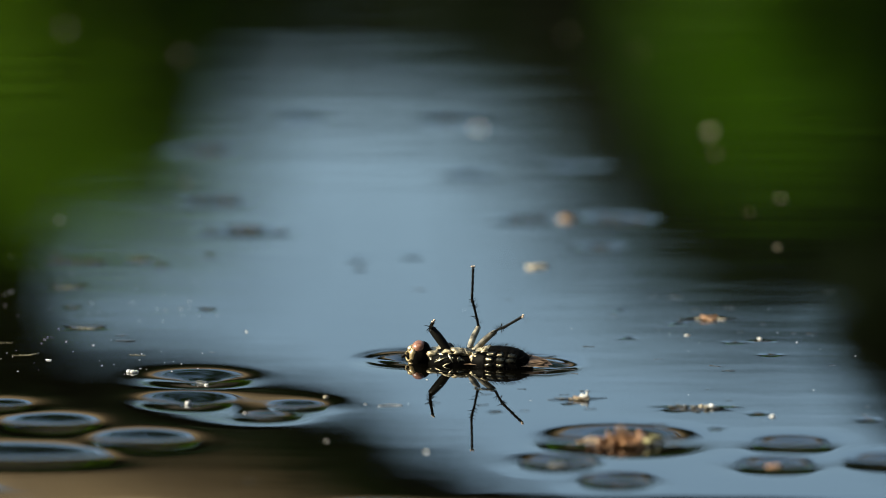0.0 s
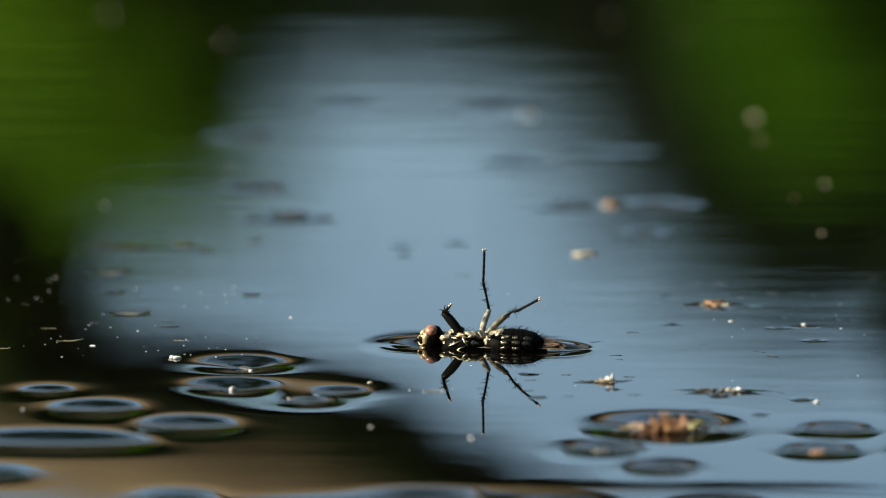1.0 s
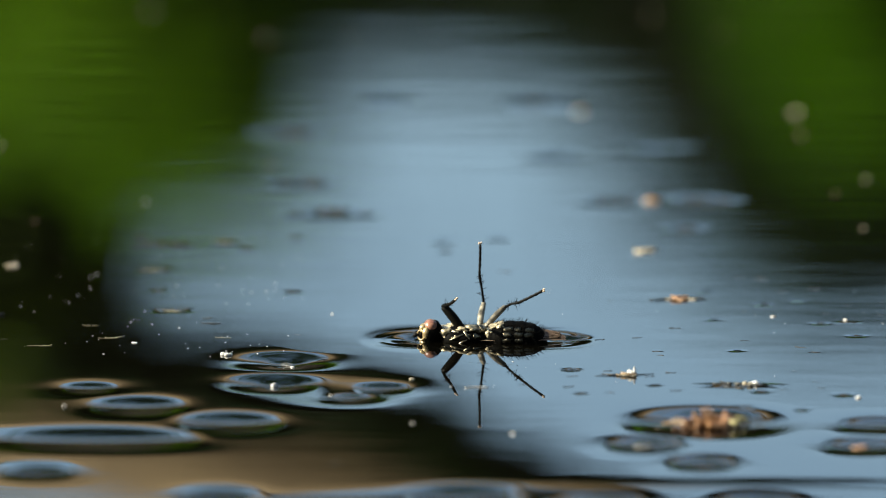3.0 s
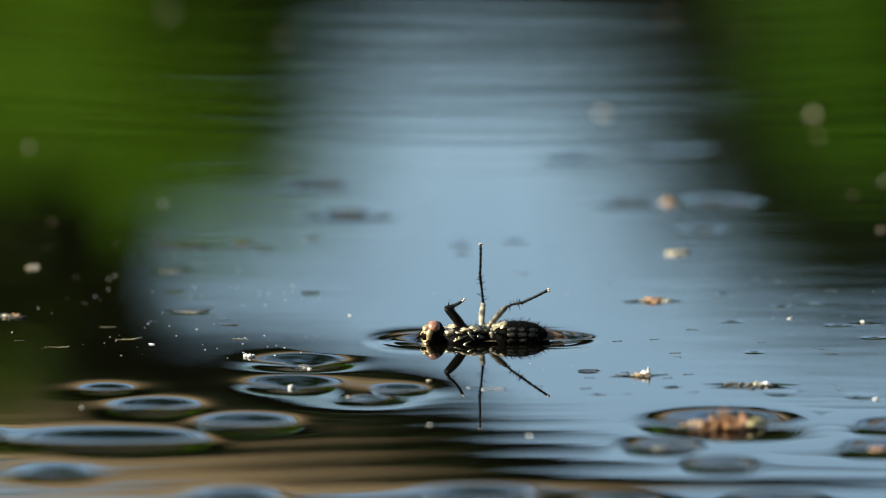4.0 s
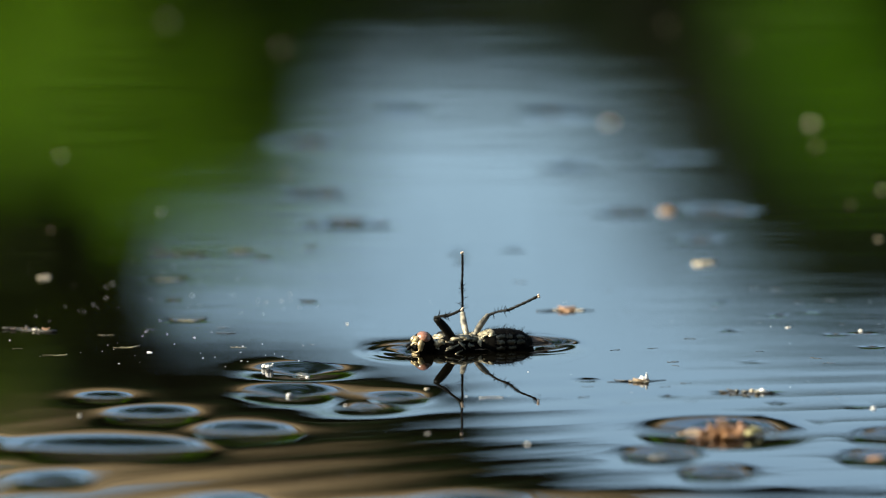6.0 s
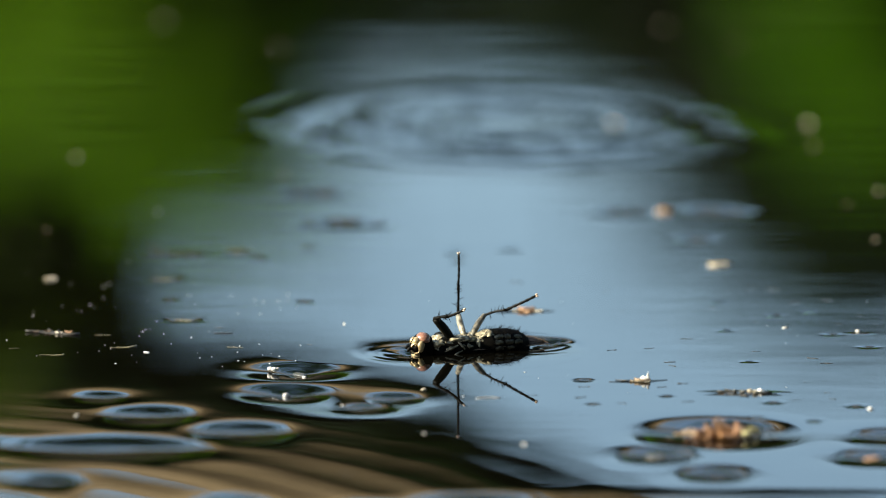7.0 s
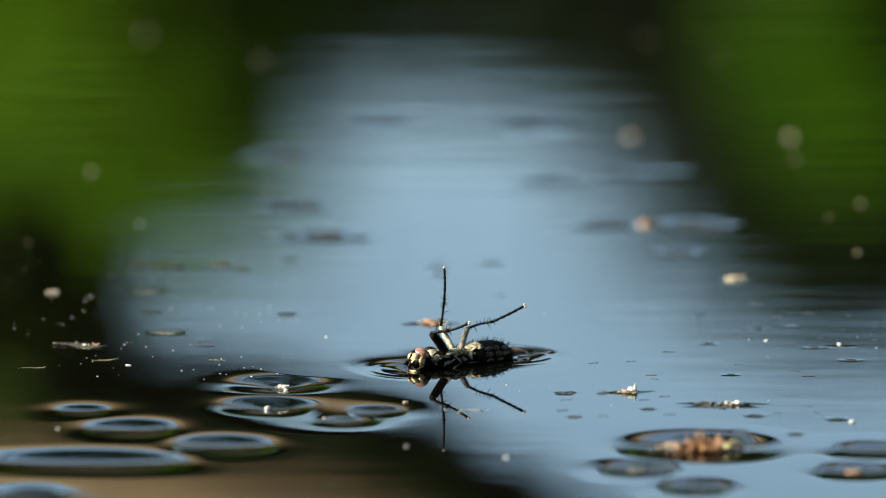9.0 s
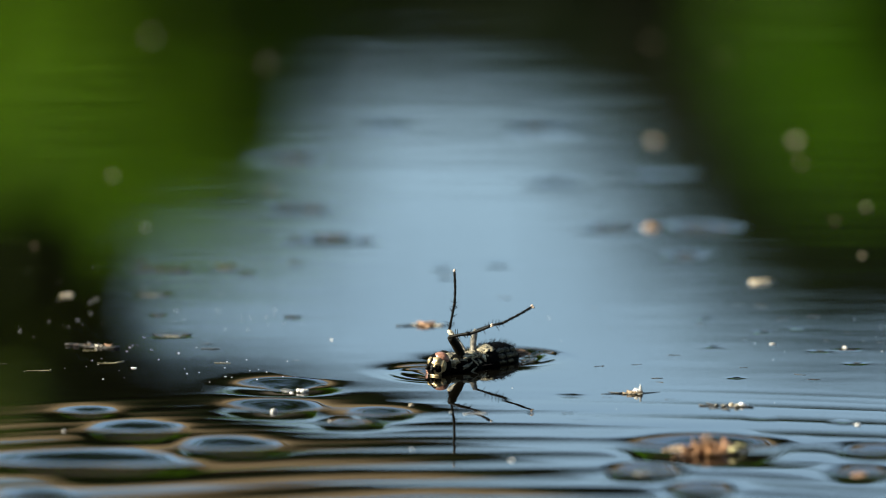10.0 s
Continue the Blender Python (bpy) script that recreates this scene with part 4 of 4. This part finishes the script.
for i, (x, y, s) in enumerate(((34.6, 142.0, 1.1), (-23.3, 198.0, 1.3), (-37.0, 219.0, 1.4), (28.5, 203.4, 1.2),
                               (-14.1, 196.0, 1.0), (34.7, 126.7, 0.8), (20.4, 216.0, 1.1), (-21.0, 106.0, 0.7), (40.5, 97.0, 0.8), (37.0, 88.0, 0.6), (39.0, 66.0, 0.7), (-44.0, 70.0, 0.6))):
    fluff(x, y, s * (0.60 if y < 190 else 0.42), 80 + i, TAN if i % 2 else CREAM, "pale seed fluff far out on the water")
rng = random.Random(77)
for i in range(115):
    left = rng.random() < 0.75
    x = rng.uniform(-48, -16) if left else rng.uniform(-14, 44)
    y = rng.uniform(-8, 60) if left else rng.uniform(-30, 40)
    fluff(x, y, rng.choice((0.05, 0.06, 0.08, 0.11, 0.15) if left else (0.05, 0.06, 0.08, 0.11)), 200 + i, label="minute white grain on the water", name="grain")
for i, (x, y, n, m) in enumerate(((-30.0, 56.0, 3.6, OLIVE), (-24.8, 57.5, 3.0, OLIVE), (-31.2, 40.5, 3.2, OLIVE), (-28.7, 17.3, 3.0, OLIVE), (-33.9, 2.5, 4.2, OLIVE),
                                  (9.1, -17.6, 1.6, DARK_BIT), (28.4, -23.9, 1.2, DARK_BIT), (30.6, -2.2, 1.8, DARK_BIT), (15.4, 2.9, 1.6, DARK_BIT), (19.0, 8.0, 1.8, DARK_BIT), (35.5, 11.3, 2.6, DARK_BIT),
                                  (31.8, -4.8, 1.8, DARK_BIT), (-14.0, -8.2, 1.8, DARK_BIT), (18.5, -25.0, 1.8, DARK_BIT), (12.5, -26.0, 1.4, DARK_BIT), (8.0, -69.0, 1.6, DARK_BIT), (-12.0, -61.0, 1.8, DARK_BIT),
                                  (28.0, 36.0, 2.2, DARK_BIT), (33.0, 30.0, 2.0, DARK_BIT), (3.0, 40.0, 2.0, DARK_BIT), (-40.5, -2.0, 3.6, OLIVE))):
    dark_bit(x, y, n * 0.65, 120 + i, m, lift=1.0, pull=m is not OLIVE)


# ---------------- ripples: stiff wave trains that rise out of the surface and run on ----------------
def ripple(label, cx, cy, r0, r1, a0, a1, long_in, long_out, slope, dents=()):
    """Rings round (cx, cy) between two radii and two angles, with wave lengths from long_in to long_out; all in mm and degrees."""
    rs = np.arange(r0, r1, long_out / 9)
    u = (rs - r0) / (r1 - r0)
    lam = long_in + (long_out - long_in) * u
    phase = np.cumsum(2 * math.pi / lam) * (long_out / 9)
    amp = slope * lam / (2 * math.pi) * np.sin(math.pi * u) ** 0.7
    th = np.radians(np.linspace(a0, a1, 300))
    w = np.clip(2.2 * np.sin(np.linspace(0, math.pi, 300)), 0, 1) ** 1.3 if a1 - a0 < 359 else np.ones(300)
    # crests waver and the train beats in strength along its length
    R, T = rs[:, None], th[None]
    if a1 - a0 > 359:  # a full ring is steepest on its near side
        w = 0.82 - 0.26 * np.sin(th) - 0.30 * np.cos(th)
    wob = 0.9 * np.sin(2 * T + 0.05 * r0) + 0.7 * np.sin(5 * T + 1.0) * np.sin(R / 23.0) + 0.45 * np.sin(11 * T + R / 9.0) + 0.25 * np.sin(23 * T - R / 5.0)
    beat = 0.66 + 0.22 * np.sin(4 * T + R / 14.0) + 0.18 * np.sin(9 * T - R / 8.0)
    fine = 0.42 * np.sin(2.3 * phase[:, None] + 1.6 * np.sin(3 * T + R / 30.0) + 0.8 * np.sin(7 * T))
    Z = amp[:, None] * (np.sin(phase[:, None] + wob) * beat + fine * (1.1 - beat)) * w[None]
    Z = Z + slope * 1.6
    X, Y = rs[:, None] * np.cos(th)[None], rs[:, None] * np.sin(th)[None]
    if dents:
        Z = Z + dent_depth(X + cx, Y + cy, dents)
    V = np.stack([X, Y, Z], -1).reshape(-1, 3) * MM
    n = len(th)
    i = np.arange(len(rs) - 1)[:, None] * n + np.arange(n - 1)[None]
    Q = np.stack([i, i + n, i + n + 1, i + 1], -1).reshape(-1, 4)
    ob = new("ripple", array_mesh("ripple", V, Q, WATER))
    ob.matrix_basis = pose(cx * MM, cy * MM, -1.5 * MM)
    return tagged(ob, label, "ripple", kind="structure"), cx, cy


SUNK = -1.5
RIPPLES = (  # each with its rows: seconds, shift in x and y, height, in mm
    (ripple("first ring of ripples on the far water", 13, 152, 8, 60, 0, 360, 13, 10, 0.014), ((1.58, 0, 0, SUNK), (1.68, 0, 0, -0.04), (1.78, 0, 0, 0), (1.86, 0, 0, 0), (1.94, 0, 0, -0.05), (2.0, 0, 0, SUNK))),
    (ripple("curved ripples spreading over the far water", 16, 155, 30, 128, 0, 360, 14, 6.8, 0.0122), ((1.74, 0, 0, SUNK), (1.84, 0, 0, -0.04), (1.93, 0, 0, 0), (2.12, 0, 0, 0), (2.35, 0, 0, -0.03), (2.6, 0, 0, -0.06), (2.7, 0, 0, SUNK))),
    (ripple("small ring of ripples beside the husk", 23, 86, 6, 34, 0, 360, 8, 6, 0.012), ((3.66, 0, 0, SUNK), (3.72, 0, 0, -0.03), (3.78, 0, 0, 0), (3.84, 0, 0, 0), (3.9, 0, 0, -0.03), (3.95, 0, 0, SUNK))),
    (ripple("faint ripples on the far water", 4, 330, 90, 215, 225, 315, 13, 9, 0.009), ((3.6, 0, 24, SUNK), (3.7, 0, 20, -0.05), (3.9, 0, 10, 0), (4.05, 0, 0, 0), (4.15, 0, -10, -0.05), (4.22, 0, -16, SUNK))),
    (ripple("curved ripples crossing on the far water", -8, 212, 6, 130, 205, 400, 15, 9, 0.0050), ((4.1, 0, 0, SUNK), (4.2, 0, 0, -0.02), (4.3, 0, 0, 0), (4.55, 0, 0, 0), (4.7, 0, 0, -0.012), (4.85, 0, 0, -0.03), (4.95, 0, 0, SUNK))),
    (ripple("ripples closing in on the far water", 22, 186, 10, 84, 90, 300, 14, 10, 0.010), ((4.08, 0, 0, SUNK), (4.18, 0, 0, -0.03), (4.26, 0, 0, 0), (4.55, 0, 0, 0), (4.7, 0, 0, -0.03), (4.8, 0, 0, SUNK))),
    (ripple("ripples spreading from a touch on the water", 46, 141, 18, 92, 70, 310, 14, 9, 0.013), ((4.75, 9, 6, SUNK), (4.83, 7, 5, -0.042), (4.93, 3, 2, 0), (5.0, 0, 0, 0), (5.15, -5, -6, -0.011), (5.4, -9, -12, -0.042), (5.5, -10, -14, SUNK))),
    (ripple("small fresh ring of ripples", 3.5, 140, 4, 31, 0, 360, 11, 8, 0.045), ((6.86, 0, 0, SUNK), (6.93, 0, 0, -0.10), (6.98, 0, 0, 0), (7.04, 0, 0, 0), (7.12, 0, 0, -0.08), (7.2, 0, 0, SUNK))),
    (ripple("widening ring of ripples", 4, 152, 18, 70, 0, 360, 14, 10, 0.018), ((7.02, 0, 0, SUNK), (7.1, 0, 0, -0.03), (7.16, 0, 0, 0), (7.28, 0, 0, 0), (7.36, 0, 0, -0.05), (7.42, 0, 0, SUNK))),
    (ripple("wide ripples running over the far water", 32, 190, 38, 146, 190, 300, 12, 8, 0.0120), ((7.2, 0, 0, SUNK), (7.28, 0, 0, -0.03), (7.38, 0, 0, 0), (7.54, 0, 0, 0), (7.64, 0, 0, -0.02), (7.76, 0, 0, -0.05), (7.84, 0, 0, SUNK))),
    (ripple("faint last ripples on the far water", 4, 430, 252, 278, 255, 285, 9, 8, 0.007), ((7.75, 0, 24, SUNK), (7.85, 0, 18, -0.010), (7.95, 0, 10, 0), (8.1, 0, -4, 0), (8.3, 0, -18, -0.010), (8.4, 0, -25, SUNK))),
    (ripple("low ripples running over the near water", 60, -190, 80, 190, 70, 150, 9, 7, 0.006, DENTS), ((5.52, 0, 0, SUNK), (5.6, 0, 0, -0.017), (5.7, 0, 0, 0), (6.1, 0, 0, 0), (6.3, 0, 0, -0.017), (6.4, 0, 0, SUNK))),
    (ripple("low ripples running among the dents", -70, -110, 22, 96, -8, 82, 9, 6.5, 0.007, DENTS), ((6.75, 0, 0, SUNK), (6.85, 0, 0, -0.017), (6.95, 0, 0, 0), (7.05, 0, 0, 0), (7.2, 0, 0, -0.017), (7.3, 0, 0, SUNK))),
    (ripple("near ripples running out under the fly", 8, -170, 68, 162, 40, 140, 11, 7, 0.013, DENTS), ((9.65, 0, 0, SUNK), (9.72, 0, 0, -0.035), (9.88, 0, 0, 0), (9.95, 0, 0, 0))),
    (ripple("low waves rolling along the near water", 30, -260, 165, 236, 60, 120, 9.5, 6.5, 0.0045, DENTS), ((3.75, 0, 0, SUNK), (3.85, 0, 0, -0.024), (3.95, 0, 0, 0), (4.6, 0, 0, 0), (4.75, 0, 0, -0.024), (4.85, 0, 0, SUNK), (7.3, 0, 0, SUNK), (7.4, 0, 0, -0.024), (7.5, 0, 0, 0), (8.55, 0, 0, 0), (8.7, 0, 0, -0.024), (8.8, 0, 0, SUNK))),
    (ripple("small ripples at the side", 74, 2, 22, 48, 150, 215, 6, 4.5, 0.008, DENTS), ((1.15, 0, 0, SUNK), (1.25, 0, 0, -0.017), (1.4, 0, 0, 0), (1.55, 0, 0, 0), (1.75, 0, 0, -0.017), (1.85, 0, 0, SUNK))),
)


# ---------------- what moves ----------------
FLY_PATH = (
    (0, 7.50, -0.52, -15.4), (0.5, 5.98, 0.33, -12.6), (1, 4.61, 0.68, -10.0), (1.5, 3.49, 1.30, -7.1), (2, 2.55, 2.07, -4.9), (3.5, -0.12, 2.50, 1.5),
    (4, -0.71, 2.80, 4.7), (4.5, -1.18, 2.81, 7.7), (5, -1.56, 2.62, 11.6), (5.5, -1.77, 2.77, 15.6), (7, -1.66, 2.56, 23.1), (7.5, -1.50, 2.14, 26.6),
    (8, -1.28, 2.11, 30.4), (8.5, -1.05, 2.14, 34.4), (9, -0.82, 2.29, 38.9), (9.5, -0.45, 2.26, 43.9), (10, -0.13, 2.41, 50.0))


def drift(ob, rows, turn=0.0):
    walk(ob, [(t, pose(x * MM, y * MM, 0, 0, 0, turn)) for t, x, y in rows])


def motions():
    walk(fly, [(t, pose(x * MM, y * MM, 0, 0, 0, a)) for t, x, y, a in FLY_PATH])
    walk(fly_dent, [(t, pose(x * MM, y * MM, 0, 0, 0, a)) for t, x, y, a in FLY_PATH])
    drift(fly_skin, [r[:3] for r in FLY_PATH])
    drift(orange_drift, ((0, 31.0, 23.4), (0.5, 29.1, 23.7), (1, 27.2, 23.6), (1.5, 25.3, 23.8), (2, 23.4, 24.0), (3.5, 18.0, 23.9), (4, 15.8, 24.0), (4.5, 13.9, 23.9),
                         (5, 11.8, 23.6), (5.5, 9.7, 23.7), (7, 4.1, 23.3), (7.5, 2.4, 23.2), (8, 0.1, 23.5), (8.5, -1.6, 23.3), (9, -3.2, 23.5), (10, -4.3, 24.0)))
    drift(pale_drift, ((0, 14.6, 53.1), (1, 14.9, 52.4), (2, 15.7, 52.3), (3.5, 17.5, 51.5), (4.5, 19.0, 51.3), (5.5, 20.3, 51.0), (7, 22.9, 50.2), (8, 24.6, 50.0), (9, 26.4, 49.8), (10, 28.2, 49.7)))
    drift(cluster, ((0, -23.6, -6.9), (1, -23.7, -7.0), (2, -23.3, -6.9), (3.5, -22.6, -7.0), (4.5, -21.9, -7.0), (5.5, -20.8, -7.6), (7, -19.5, -9.6), (8, -18.0, -11.0), (9, -16.8, -12.0), (10, -15.6, -12.6)))
    drift(bit_a, ((0, 17.4, -20.1), (0.5, 16.6, -19.2), (1, 15.7, -18.5), (2, 14.6, -17.6), (3.5, 13.7, -17.0), (4.5, 13.6, -16.2), (5.5, 13.6, -15.2), (7, 14.1, -14.8), (8.5, 14.6, -14.2), (10, 14.6, -12.8)))
    drift(strip, ((0, 28.2, -24.4), (0.5, 27.5, -23.6), (1, 26.7, -23.2), (2, 25.3, -22.6), (3.5, 24.1, -21.9), (5, 23.6, -20.9), (7, 23.8, -20.5), (8.5, 23.5, -20.3), (10, 23.3, -19.3)))
    drift(left_litter, ((0, -48.0, 17.0), (2, -47.5, 16.0), (4, -46.6, 14.7), (5, -45.6, 13.2), (5.5, -44.6, 12.4), (7, -40.9, 9.8), (8, -38.3, 9.5), (9, -36.6, 10.1), (10, -36.0, 11.2)))
    drift(left_cream, ((0, -45.8, 44.5), (2, -45.4, 43.0), (3.5, -45.0, 42.6), (5, -44.3, 41.9), (7, -42.5, 40.5), (8.5, -41.0, 40.1), (10, -39.7, 40.0)))
    drift(far_fluff, ((0, 9.7, 144.0), (2, 10.8, 143.0), (4.5, 12.3, 143.0), (7, 13.8, 142.0), (8.5, 16.4, 142.0), (10, 19.4, 141.5)))
    drift(left_far, ((0, -54.0, 120.0), (3.5, -49.3, 119.0), (5, -46.9, 119.0), (7, -43.0, 117.5), (8.5, -40.3, 116.4), (10, -37.8, 115.8)))
    walk(midge, [(t, pose(x * MM, y * MM, z * MM, 0, 0, a)) for t, x, y, z, a in (
        (0, 150, -60, 60, 120), (3.8, 120, -40, 50, 140), (4.0, 45, 10, 34, 170), (4.1, -13.5, 40, 6, 170), (4.2, -47, 60, 27, 170), (4.4, -110, 100, 60, 150),
        (6.0, -160, 60, 90, 60), (7.4, 60, -160, 120, -10), (8.0, 90, -120, 40, 100), (8.2, 34, -60, 4, 160), (8.3, -13, 10, 3.5, 165), (8.4, -60, 60, 30, 165), (10, -160, 120, 80, 165))])
    for (ob, cx, cy), rows in RIPPLES:
        rows = ((0, *rows[0][1:]),) + rows + ((10, *rows[-1][1:]),)
        walk(ob, [(t, pose((cx + dx) * MM, (cy + dy) * MM, h * MM)) for t, dx, dy, h in rows])


motions()
